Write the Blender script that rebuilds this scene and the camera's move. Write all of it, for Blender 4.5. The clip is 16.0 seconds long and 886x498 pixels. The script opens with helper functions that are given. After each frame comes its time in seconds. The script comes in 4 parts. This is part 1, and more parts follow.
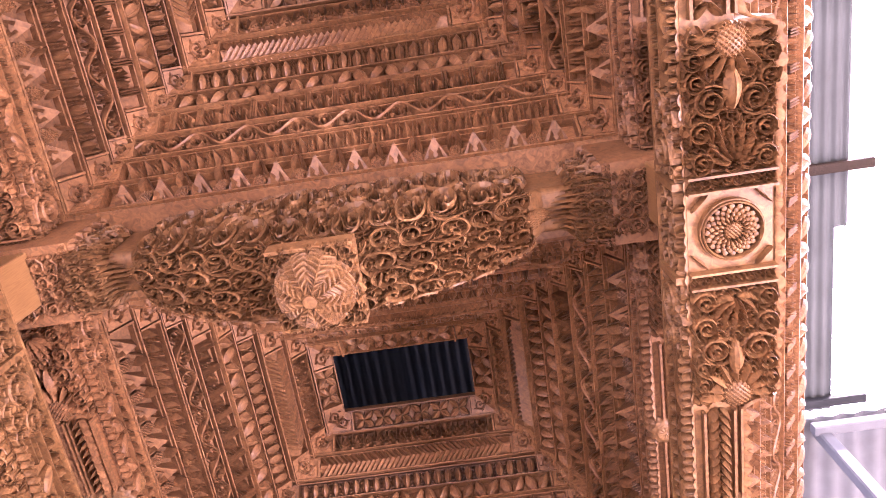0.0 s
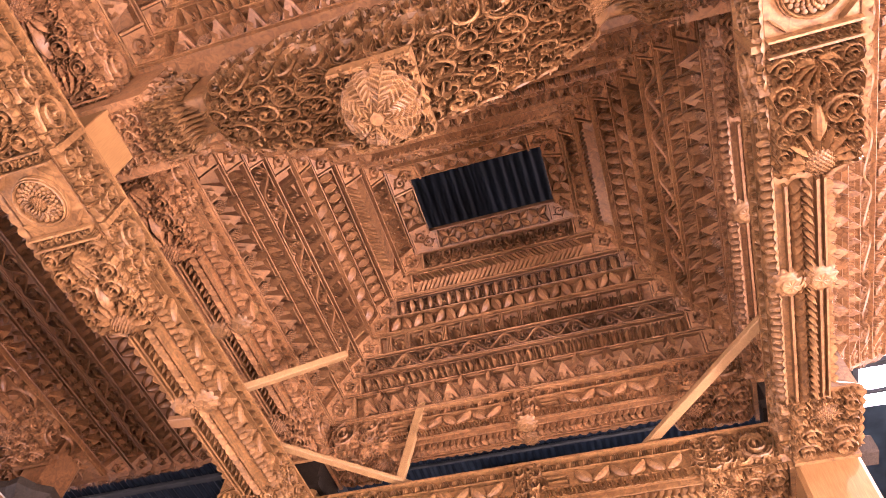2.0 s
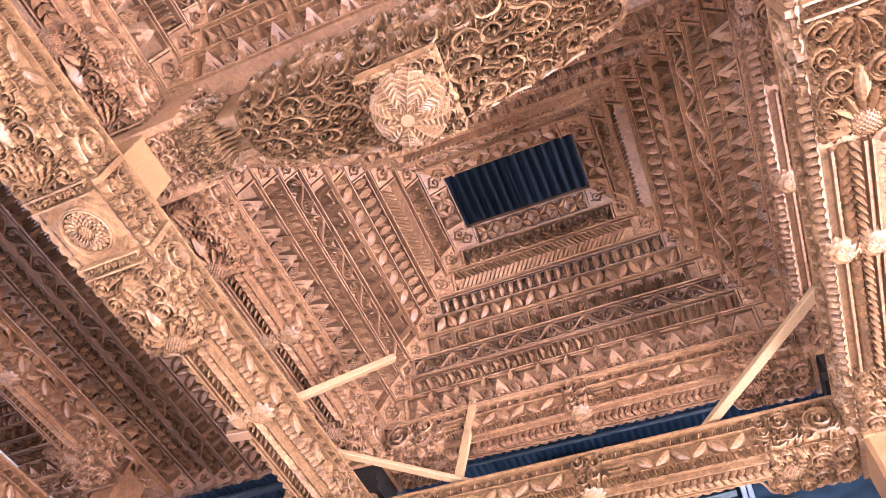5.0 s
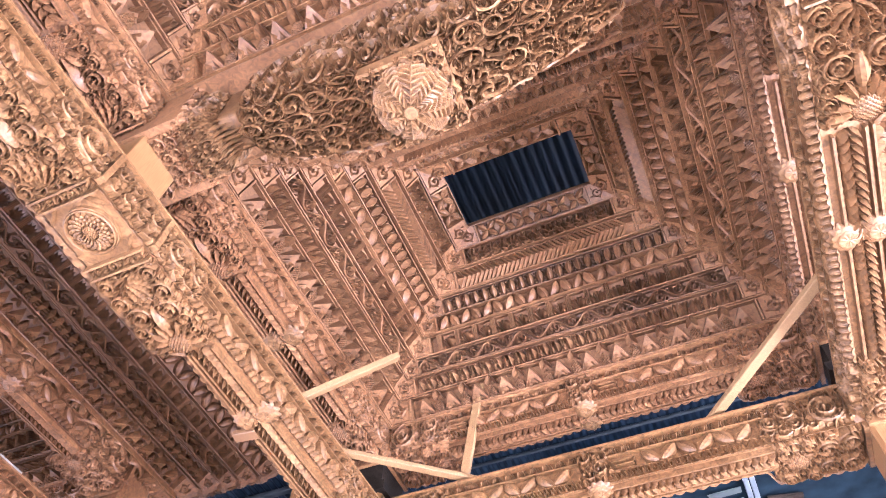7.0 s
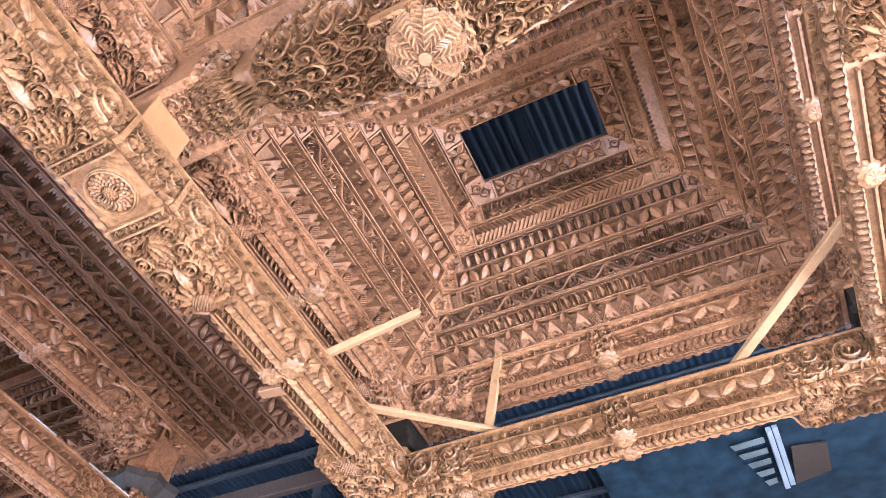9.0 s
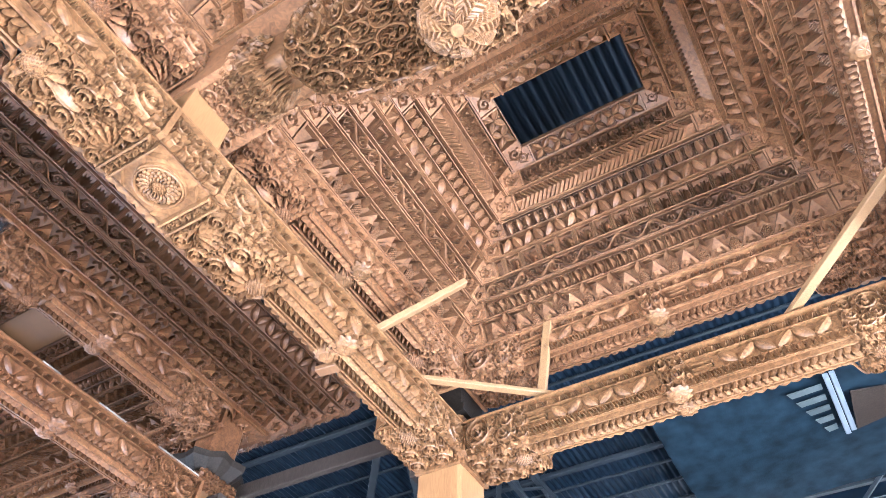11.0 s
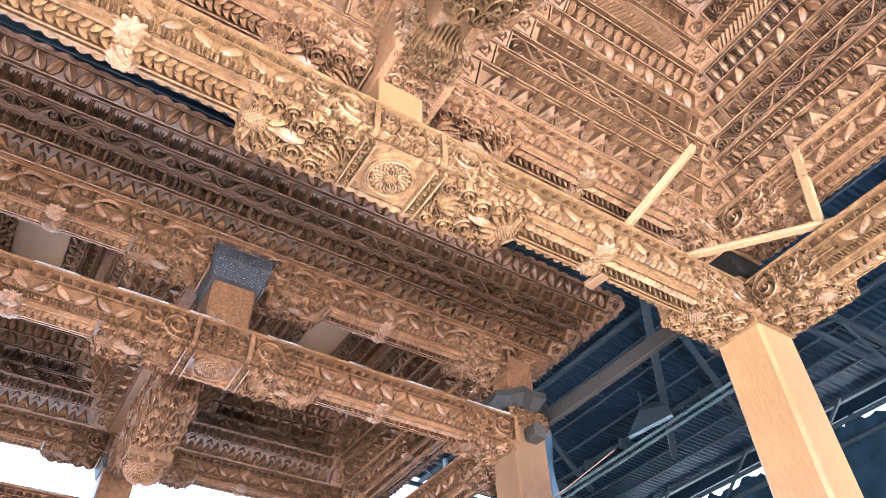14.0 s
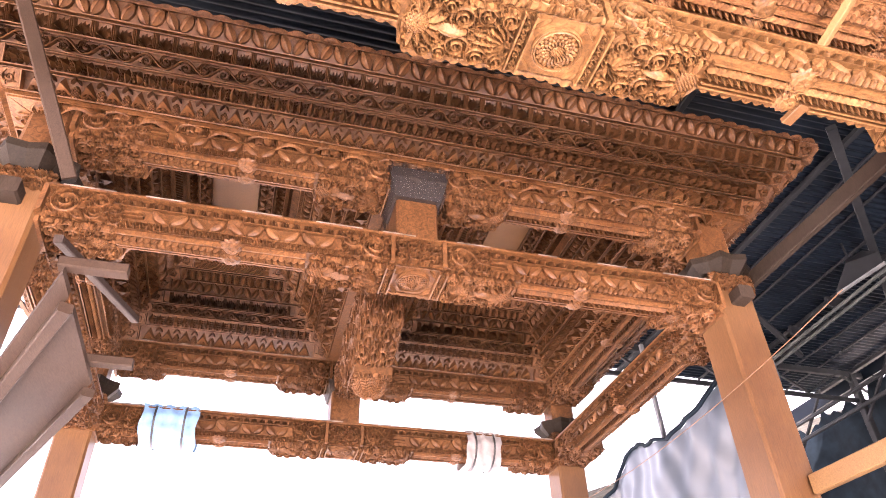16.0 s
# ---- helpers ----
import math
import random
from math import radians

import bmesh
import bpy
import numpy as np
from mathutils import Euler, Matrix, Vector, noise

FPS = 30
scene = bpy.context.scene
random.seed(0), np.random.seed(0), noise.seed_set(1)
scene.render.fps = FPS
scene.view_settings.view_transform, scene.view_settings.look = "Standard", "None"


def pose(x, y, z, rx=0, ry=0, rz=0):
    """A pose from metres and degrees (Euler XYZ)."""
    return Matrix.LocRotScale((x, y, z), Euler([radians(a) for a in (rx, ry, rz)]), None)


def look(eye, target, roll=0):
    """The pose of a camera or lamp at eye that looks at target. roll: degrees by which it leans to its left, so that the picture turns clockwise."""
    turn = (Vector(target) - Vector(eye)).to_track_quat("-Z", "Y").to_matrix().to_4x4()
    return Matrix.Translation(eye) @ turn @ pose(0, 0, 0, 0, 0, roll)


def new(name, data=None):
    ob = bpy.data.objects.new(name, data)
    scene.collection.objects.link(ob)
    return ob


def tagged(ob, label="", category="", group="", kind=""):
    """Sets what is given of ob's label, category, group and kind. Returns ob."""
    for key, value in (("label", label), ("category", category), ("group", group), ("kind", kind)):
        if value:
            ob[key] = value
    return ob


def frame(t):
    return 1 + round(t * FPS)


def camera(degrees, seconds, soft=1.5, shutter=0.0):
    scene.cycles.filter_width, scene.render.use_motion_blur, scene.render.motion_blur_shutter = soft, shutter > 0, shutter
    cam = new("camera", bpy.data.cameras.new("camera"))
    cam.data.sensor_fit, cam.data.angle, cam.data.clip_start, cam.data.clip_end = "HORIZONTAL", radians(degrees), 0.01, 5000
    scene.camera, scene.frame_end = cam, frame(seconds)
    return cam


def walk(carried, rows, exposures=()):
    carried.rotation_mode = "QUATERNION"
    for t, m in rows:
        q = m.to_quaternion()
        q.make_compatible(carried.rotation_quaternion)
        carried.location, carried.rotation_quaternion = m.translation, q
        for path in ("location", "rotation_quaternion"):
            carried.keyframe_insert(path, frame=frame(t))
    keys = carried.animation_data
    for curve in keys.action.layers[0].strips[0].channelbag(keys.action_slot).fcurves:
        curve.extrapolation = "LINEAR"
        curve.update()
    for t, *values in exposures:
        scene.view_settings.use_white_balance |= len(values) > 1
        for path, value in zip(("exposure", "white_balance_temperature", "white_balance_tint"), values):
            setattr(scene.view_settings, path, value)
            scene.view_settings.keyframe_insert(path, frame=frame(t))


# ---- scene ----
import itertools

cam = camera(64.4, 16.0, 0.5)
PATH = [
    (0, (0.544, -0.805, 1.578), (0.445, -0.159, 3.468), 0.1),
    (0.5, (0.544, -0.791, 1.557), (0.343, -0.015, 3.389), 3.4),
    (1, (0.541, -0.774, 1.532), (0.244, 0.105, 3.304), 5.2),
    (1.5, (0.557, -0.768, 1.525), (0.194, 0.191, 3.242), 5.6),
    (2, (0.562, -0.751, 1.513), (0.158, 0.271, 3.183), 5.1),
    (2.5, (0.566, -0.742, 1.508), (0.116, 0.34, 3.128), 4.8),
    (3, (0.552, -0.732, 1.495), (0.062, 0.392, 3.075), 4.4),
    (3.5, (0.538, -0.729, 1.487), (0.018, 0.408, 3.048), 4.1),
    (4, (0.535, -0.729, 1.493), (0.004, 0.383, 3.068), 4.1),
    (4.5, (0.54, -0.74, 1.512), (0.017, 0.317, 3.127), 4.4),
    (5, (0.547, -0.751, 1.522), (0.042, 0.242, 3.183), 4.9),
    (7.5, (0.497, -0.719, 1.482), (0.003, 0.262, 3.153), 3.4),
    (8, (0.487, -0.708, 1.475), (-0.029, 0.295, 3.126), 3.4),
    (8.5, (0.479, -0.691, 1.468), (-0.061, 0.329, 3.101), 3.5),
    (9, (0.482, -0.682, 1.463), (-0.085, 0.353, 3.078), 3.7),
    (11.5, (0.46, -0.726, 1.467), (-0.286, 0.314, 3.004), 3.0),
    (12, (0.448, -0.74, 1.462), (-0.361, 0.28, 2.981), 2.2),
    (12.5, (0.432, -0.762, 1.46), (-0.459, 0.224, 2.954), 1.2),
    (13, (0.394, -0.796, 1.448), (-0.59, 0.145, 2.914), -0.1),
    (13.5, (0.385, -0.836, 1.456), (-0.709, 0.039, 2.884), -1.1),
    (14, (0.358, -0.875, 1.453), (-0.845, -0.083, 2.841), -1.9),
    (14.5, (0.349, -0.898, 1.424), (-0.961, -0.209, 2.769), -2.0),
    (15, (0.322, -0.934, 1.413), (-1.087, -0.34, 2.702), -1.9),
    (15.5, (0.252, -0.962, 1.35), (-1.216, -0.449, 2.607), -2.2),
    (16, (0.222, -0.99, 1.346), (-1.298, -0.532, 2.563), -2.1),
]
EXPO = [
    (0.0, 1.82, 6000, 54), (0.5, 1.68, 6900, 62), (1.5, 1.88, 6700, 54), (2.5, 2.06, 6550, 42), (3.0, 2.14, 6400, 37), (3.5, 2.26, 5200, 21), (5.0, 2.58, 4780, 25),
    (7.5, 2.56, 4750, 23), (9.0, 2.54, 4600, 17), (12.5, 2.74, 4480, 5), (14.5, 2.7, 4550, 5), (15.5, 2.68, 5700, 15), (16.0, 2.6, 6550, 34),
]
walk(cam, [(t, look(eye, target, roll)) for t, eye, target, roll in PATH], EXPO)

# ---- world, sun and exposure ----
world = bpy.data.worlds.new("sky")
scene.world = world
world.use_nodes = True
wn = world.node_tree.nodes
sky = wn.new("ShaderNodeTexSky")
sky.sky_type = "NISHITA"
sky.sun_disc = False
sky.sun_elevation = radians(54)
sky.sun_rotation = radians(75)
sky.dust_density = 8.0
sky.ozone_density = 0.6
wn["Background"].inputs["Strength"].default_value = 0.15
haze = wn.new("ShaderNodeHueSaturation")
haze.inputs["Saturation"].default_value, haze.inputs["Value"].default_value = 0.22, 2.2
world.node_tree.links.new(sky.outputs[0], haze.inputs["Color"])
world.node_tree.links.new(haze.outputs[0], wn["Background"].inputs[0])

sun = new("sun", bpy.data.lights.new("sun", "SUN"))
sun.data.energy = 5.0
sun.data.angle = radians(0.6)
sun.data.color = (1.0, 0.93, 0.82)
sun.matrix_world = look((9.9, -3.6, 14.5), (0, 0, 0))


def light_panel(name, eye, target, sx, sy, power, colour):
    """A low area lamp, added to throw open-side or fill light up at the carving."""
    lamp = new(name, bpy.data.lights.new(name, "AREA"))
    lamp.data.shape, lamp.data.size, lamp.data.size_y = "RECTANGLE", sx, sy
    lamp.data.energy, lamp.data.color = power, colour
    lamp.matrix_world = look(eye, target)
    return lamp


light_panel("open_side_light", (4.1, 0.7, 0.6), (-0.4, 0.7, 4.8), 2.2, 0.8, 330, (1.0, 0.97, 0.94))
light_panel("open_corner_light", (3.2, -3.6, 0.6), (-0.4, 0.6, 4.4), 2.4, 1.2, 18, (1.0, 0.97, 0.94))
# added fill near the floor under the roof, brightens the right-hand tiers
light_panel("front_fill_light", (-0.9, -2.8, 0.2), (0.9, 1.3, 4.9), 2.6, 0.9, 150, (1.0, 0.97, 0.94))
light_panel("open_end_light", (-8.4, -0.3, 0.9), (-4.6, -0.2, 4.8), 7.0, 1.6, 90, (0.97, 0.97, 1.0))
# added fill under the roof's front part, lifts the rear pavilion's dark well
light_panel("rear_well_fill_light", (-5.6, -5.8, 0.3), (-4.6, 0.2, 4.9), 3.4, 1.2, 200, (1.0, 0.97, 0.94))


# ---- materials ----
def material(name):
    m = bpy.data.materials.new(name)
    m.use_nodes = True
    return m, m.node_tree.nodes, m.node_tree.links


def wood(name, dark, light, rough=0.5, grain=(3.0, 3.0, 3.0), stain=0.5, bump=0.25, fine=60.0, axis=None, spec=0.35):
    """Carved or sawn wood: stretched grain, blotches of stain and fine relief."""
    m, n, l = material(name)
    b = n["Principled BSDF"]
    tc = n.new("ShaderNodeTexCoord")
    mp = n.new("ShaderNodeMapping")
    mp.inputs["Scale"].default_value = grain
    l.new(tc.outputs["Object"], mp.inputs[0])
    g = n.new("ShaderNodeTexNoise")
    g.inputs["Scale"].default_value, g.inputs["Detail"].default_value, g.inputs["Distortion"].default_value = 15.0, 9.0, 1.6
    l.new(mp.outputs[0], g.inputs["Vector"])
    big = n.new("ShaderNodeTexNoise")
    big.inputs["Scale"].default_value, big.inputs["Detail"].default_value = 2.3, 5.0
    l.new(tc.outputs["Object"], big.inputs["Vector"])
    ramp = n.new("ShaderNodeValToRGB")
    ramp.color_ramp.elements[0].position, ramp.color_ramp.elements[1].position = 0.3, 0.72
    ramp.color_ramp.elements[0].color, ramp.color_ramp.elements[1].color = (*dark, 1), (*light, 1)
    l.new(g.outputs["Fac"], ramp.inputs[0])
    mix = n.new("ShaderNodeMix")
    mix.data_type, mix.blend_type = "RGBA", "MULTIPLY"
    l.new(ramp.outputs[0], mix.inputs["A"])
    r2 = n.new("ShaderNodeValToRGB")
    r2.color_ramp.elements[0].position, r2.color_ramp.elements[1].position = 0.32, 0.65
    r2.color_ramp.elements[0].color = (1 - stain * 0.55, 1 - stain * 0.65, 1 - stain * 0.7, 1)
    r2.color_ramp.elements[1].color = (1, 1, 1, 1)
    l.new(big.outputs["Fac"], r2.inputs[0])
    l.new(r2.outputs[0], mix.inputs["B"])
    mix.inputs["Factor"].default_value = 1.0
    hsv = n.new("ShaderNodeHueSaturation")
    info = n.new("ShaderNodeObjectInfo")
    mr = n.new("ShaderNodeMapRange")
    mr.inputs["To Min"].default_value, mr.inputs["To Max"].default_value = 0.86, 1.12
    l.new(info.outputs["Random"], mr.inputs[0])
    cut = n.new("ShaderNodeNewGeometry")
    tone = n.new("ShaderNodeMapRange")
    tone.inputs["To Min"].default_value, tone.inputs["To Max"].default_value = 0.74, 1.16
    l.new(cut.outputs["Random Per Island"], tone.inputs[0])
    both = n.new("ShaderNodeMath")
    both.operation = "MULTIPLY"
    l.new(mr.outputs[0], both.inputs[0])
    l.new(tone.outputs[0], both.inputs[1])
    l.new(both.outputs[0], hsv.inputs["Value"])
    l.new(mix.outputs["Result"], hsv.inputs["Color"])
    l.new(hsv.outputs[0], b.inputs["Base Color"])
    f = n.new("ShaderNodeTexNoise")
    f.inputs["Scale"].default_value, f.inputs["Detail"].default_value = fine, 4.0
    l.new(mp.outputs[0], f.inputs["Vector"])
    bp = n.new("ShaderNodeBump")
    bp.inputs["Strength"].default_value, bp.inputs["Distance"].default_value = bump, 0.004
    l.new(f.outputs["Fac"], bp.inputs["Height"])
    l.new(bp.outputs[0], b.inputs["Normal"])
    rr = n.new("ShaderNodeMapRange")
    rr.inputs["To Min"].default_value, rr.inputs["To Max"].default_value = rough - 0.12, rough + 0.15
    l.new(big.outputs["Fac"], rr.inputs[0])
    l.new(rr.outputs[0], b.inputs["Roughness"])
    b.inputs["Specular IOR Level"].default_value = spec
    return m


def plain(name, colour, rough=0.6, metal=0.0, vary=0.25, scale=6.0, bump=0.1, spec=0.5):
    """A surface with blotches at two scales."""
    m, n, l = material(name)
    b = n["Principled BSDF"]
    tc = n.new("ShaderNodeTexCoord")
    a = n.new("ShaderNodeTexNoise")
    a.inputs["Scale"].default_value, a.inputs["Detail"].default_value = scale, 7.0
    l.new(tc.outputs["Object"], a.inputs["Vector"])
    r = n.new("ShaderNodeValToRGB")
    r.color_ramp.elements[0].position, r.color_ramp.elements[1].position = 0.3, 0.7
    r.color_ramp.elements[0].color = (*[c * (1 - vary) for c in colour], 1)
    r.color_ramp.elements[1].color = (*[min(1, c * (1 + vary)) for c in colour], 1)
    l.new(a.outputs["Fac"], r.inputs[0])
    l.new(r.outputs[0], b.inputs["Base Color"])
    f = n.new("ShaderNodeTexNoise")
    f.inputs["Scale"].default_value = scale * 14
    l.new(tc.outputs["Object"], f.inputs["Vector"])
    bp = n.new("ShaderNodeBump")
    bp.inputs["Strength"].default_value, bp.inputs["Distance"].default_value = bump, 0.003
    l.new(f.outputs["Fac"], bp.inputs["Height"])
    l.new(bp.outputs[0], b.inputs["Normal"])
    b.inputs["Roughness"].default_value, b.inputs["Metallic"].default_value = rough, metal
    b.inputs["Specular IOR Level"].default_value = spec
    return m


TEAK = wood("carved_teak", (0.076, 0.033, 0.0125), (0.212, 0.099, 0.039), 0.46, (2, 2, 2), 0.45, 0.22, spec=0.2)
TEAK_PALE = wood("carved_teak_pale", (0.064, 0.029, 0.0098), (0.184, 0.089, 0.032), 0.45, (2, 2, 2), 0.4, 0.22, spec=0.2)
TEAK_OLD = wood("carved_teak_old", (0.046, 0.018, 0.006), (0.152, 0.066, 0.024), 0.48, (2, 2, 2), 0.5, 0.22, spec=0.2)
POST_WOOD = wood("post_wood", (0.135, 0.062, 0.019), (0.20, 0.10, 0.036), 0.4, (9, 9, 0.7), 0.4, 0.1, 30)
STICK_WOOD = wood("batten_wood", (0.135, 0.068, 0.023), (0.21, 0.116, 0.043), 0.6, (6, 6, 6), 0.3, 0.2, 40)
GREY_WOOD = wood("weathered_wood", (0.019, 0.013, 0.009), (0.038, 0.027, 0.020), 0.7, (5, 5, 1.2), 0.6, 0.3, 40, spec=0.08)
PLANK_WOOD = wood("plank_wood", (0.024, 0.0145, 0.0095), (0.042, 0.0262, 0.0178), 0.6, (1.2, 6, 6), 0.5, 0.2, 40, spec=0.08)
POST_OLD = wood("post_wood_old", (0.078, 0.034, 0.0115), (0.122, 0.057, 0.020), 0.45, (9, 9, 0.7), 0.5, 0.1, 30)
DARK_WOOD = wood("dark_wood", (0.020, 0.014, 0.011), (0.043, 0.032, 0.027), 0.5, (5, 5, 1.2), 0.5, spec=0.08)
CAP_WOOD = wood("grey_cap_wood", (0.009, 0.0065, 0.0045), (0.023, 0.0165, 0.0115), 0.5, (3, 3, 3), 0.6, spec=0.08)
PRIMER = plain("worn_edge_paint", (0.15, 0.125, 0.105), 0.6, 0, 0.75, 9)
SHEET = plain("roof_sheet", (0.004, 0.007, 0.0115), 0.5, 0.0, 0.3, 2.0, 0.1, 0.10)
SHEET_PALE = plain("pale_roof_sheet", (0.060, 0.066, 0.064), 0.6, 0.0, 0.25, 2.0, 0.1, 0.12)
STEEL = plain("dark_steel", (0.013, 0.0145, 0.0165), 0.6, 0.0, 0.3, 8.0, 0.1, 0.2)
WHITE_STEEL = plain("pale_steel", (0.13, 0.137, 0.145), 0.6, 0.0, 0.12, 5.0, 0.1, 0.2)
GROUND = plain("pale_ground", (0.52, 0.465, 0.39), 0.9, 0, 0.25, 0.8, 0.4)
TARP = plain("grey_tarpaulin", (0.06, 0.076, 0.095), 0.4, 0, 0.2, 1.5, 0.2)
NET = plain("dark_shade_net", (0.007, 0.012, 0.017), 0.9, 0, 0.5, 5.0, 0.3, 0.08)
CLOTH_BLUE = plain("blue_cloth", (0.13, 0.25, 0.40), 0.8, 0, 0.25, 12.0)
CLOTH_GREY = plain("grey_cloth", (0.22, 0.20, 0.19), 0.8, 0, 0.2, 12.0)
CABLE = plain("orange_cable", (0.10, 0.045, 0.018), 0.6, 0, 0.1, 12.0)
BLACK = plain("black_plastic", (0.02, 0.02, 0.02), 0.4, 0, 0.2, 12.0)
PLASTIC = plain("clear_plastic", (0.05, 0.046, 0.045), 0.3, 0, 0.3, 9.0, 0.1, 0.25)
PLASTIC.node_tree.nodes["Principled BSDF"].inputs["Alpha"].default_value = 0.3


# ---- carving kit: motifs of real facets, laid on a face with s along it, y across it and h out of it ----
def step(a, b, x):
    t = np.clip((x - a) / (b - a), 0, 1)
    return t * t * (3 - 2 * t)


def hashed(i, j, k=0):
    x = np.sin(i * 127.1 + j * 311.7 + k * 74.7) * 43758.5453
    return x - np.floor(x)


RELIEF = 1.2


class Face:
    """A flat face between two parallel edges, A to B below and C to D above, facing n; shift bends it along its length, and the carving's ground lies sink behind it."""

    def __init__(self, A, B, C, D, n, shift=None, sink=0.012):
        A, B, C, D, self.n = (np.array(c, float) for c in (A, B, C, D, n))
        self.d = (B - A) / np.linalg.norm(B - A)
        self.o, self.sink = (A + B) / 2, sink
        up = (C + D - A - B) / 2
        up = up - self.d * np.dot(up, self.d)
        self.w = np.linalg.norm(up)
        self.u = up / self.w
        self.low = (np.dot(A - self.o, self.d), np.dot(B - self.o, self.d))
        self.high = (np.dot(C - self.o, self.d), np.dot(D - self.o, self.d))
        self.o = self.o + self.n * sink
        self.flip = np.dot(np.cross(self.d, self.u), self.n) < 0
        self.shift = shift

    def __call__(self, s, y, h):
        s, y, h = np.broadcast_arrays(np.asarray(s, float), np.asarray(y, float), np.asarray(h, float))
        h = np.where(h > 0, h * RELIEF, h - self.sink)
        pos = self.o + s[..., None] * self.d + y[..., None] * self.u + h[..., None] * self.n
        return pos + self.shift(s) if self.shift else pos

    def ends(self, y):
        t = y / self.w
        return [a + (b - a) * t for a, b in zip(self.low, self.high)]


def stamp(bag, face, motif, places, lift=0.0):
    """Lays copies of a motif on a face: rows of s, y, turn in degrees, size along, size across, height."""
    if not len(places):
        return
    V, F = motif
    P = np.array(places, float).reshape(-1, 6)
    c, q = np.cos(np.radians(P[:, 2, None])), np.sin(np.radians(P[:, 2, None]))
    x, y = V[:, 0] * P[:, 3, None], V[:, 1] * P[:, 4, None]
    h = V[:, 2] * P[:, 5, None] + lift
    pos = face(P[:, 0, None] + x * c - y * q, P[:, 1, None] + x * q + y * c, h)
    odd = (P[:, 3] * P[:, 4] < 0) ^ face.flip
    for turned in (False, True):
        k = np.nonzero(odd == turned)[0]
        if len(k):
            f = F[:, [1, 0, 3, 2]] if turned and (F[:, 2] == F[:, 3]).all() else F[:, ::-1] if turned and not (F[:, 2] == F[:, 3]).any() else F
            bag.add(pos[k].reshape(-1, 3), (f[None] + (np.arange(len(k)) * len(V))[:, None, None]).reshape(-1, 4), False)


def sheet_faces(a, b):
    idx = np.arange(a * b).reshape(a, b)
    return np.stack([idx[:-1, :-1], idx[1:, :-1], idx[1:, 1:], idx[:-1, 1:]], -1).reshape(-1, 4)


def ribbon(x, y, half, height):
    """A half round strand along a line in the plane."""
    x, y, half, height = (np.asarray(c, float) for c in np.broadcast_arrays(x, y, half, height))
    tx, ty = np.gradient(x), np.gradient(y)
    n = np.hypot(tx, ty) + 1e-9
    nx, ny = -ty / n, tx / n
    off, up = np.array([-1, -0.72, 0.05, 0.72, 1]), np.array([-0.15, 0.8, 1.0, 0.62, -0.15])
    V = np.stack([x[:, None] + nx[:, None] * half[:, None] * off, y[:, None] + ny[:, None] * half[:, None] * off, height[:, None] * up], -1)
    return V.reshape(-1, 3), sheet_faces(len(x), 5)


def joined(*motifs):
    V, F, n = [], [], 0
    for v, f in motifs:
        V.append(v)
        F.append(f + n)
        n += len(v)
    return np.concatenate(V), np.concatenate(F)


def placed(motif, x, y, turn, sx, sy, sh, lift=0.0):
    v, f = motif
    c, q = math.cos(radians(turn)), math.sin(radians(turn))
    a, b = v[:, 0] * sx, v[:, 1] * sy
    return np.stack([x + a * c - b * q, y + a * q + b * c, v[:, 2] * sh + lift], -1), f


def lens_motif():
    """A leaf between two pointed tips, folded along its rib."""
    x = np.linspace(-1, 1, 11)[:, None]
    t = np.array([-1, -0.9, -0.5, -0.04, 0.04, 0.5, 0.9, 1])
    up = np.array([0, 0.5, 0.85, 1.0, 0.86, 0.55, 0.34, 0])
    half = 1 - np.abs(x) ** 2.0
    V = np.stack([x + 0 * t, half * t, (0.35 + 0.65 * half) * up * (half > 0.01)], -1)
    return V.reshape(-1, 3), sheet_faces(11, 8)


def dome_motif(nr=5, nt=12):
    th, r = np.linspace(0, 2 * np.pi, nt + 1), np.linspace(0, 1, nr)
    V = np.array([[(math.cos(a) * k, math.sin(a) * k, math.sqrt(max(0, 1 - k * k)) if k < 1 else -0.1) for k in r] for a in th])
    return V.reshape(-1, 3), sheet_faces(nt + 1, nr)


def fan_of(points, apex):
    """Facets from a ring of corners up to one point."""
    n = len(points)
    V = np.array([*points, apex], float)
    return V, np.array([[i, (i + 1) % n, n, n] for i in range(n)])


PYRAMID = fan_of([(1, 0, -0.05), (0, 1, -0.05), (-1, 0, -0.05), (0, -1, -0.05)], (0, 0, 1))
LEAFLET = fan_of([(-1, 0, -0.05), (-0.25, -1, -0.05), (1, 0, -0.05), (-0.25, 1, -0.05)], (-0.2, 0, 1))
TRIANGLE = fan_of([(-1, 0, -0.05), (1, 0, -0.05), (0, 1, -0.05)], (0, 0.66, 1))
RIDGE = (np.array([(-1, -1, -0.05), (1, -1, -0.05), (1, 1, -0.05), (-1, 1, -0.05), (-1, 0, 1), (1, 0, 1)], float), np.array([[0, 1, 5, 4], [2, 3, 4, 5]]))
ROD = ribbon(np.array([-1.0, 1.0]), np.array([0.0, 0.0]), 1.0, 1.0)
LENS, DOME = lens_motif(), dome_motif()


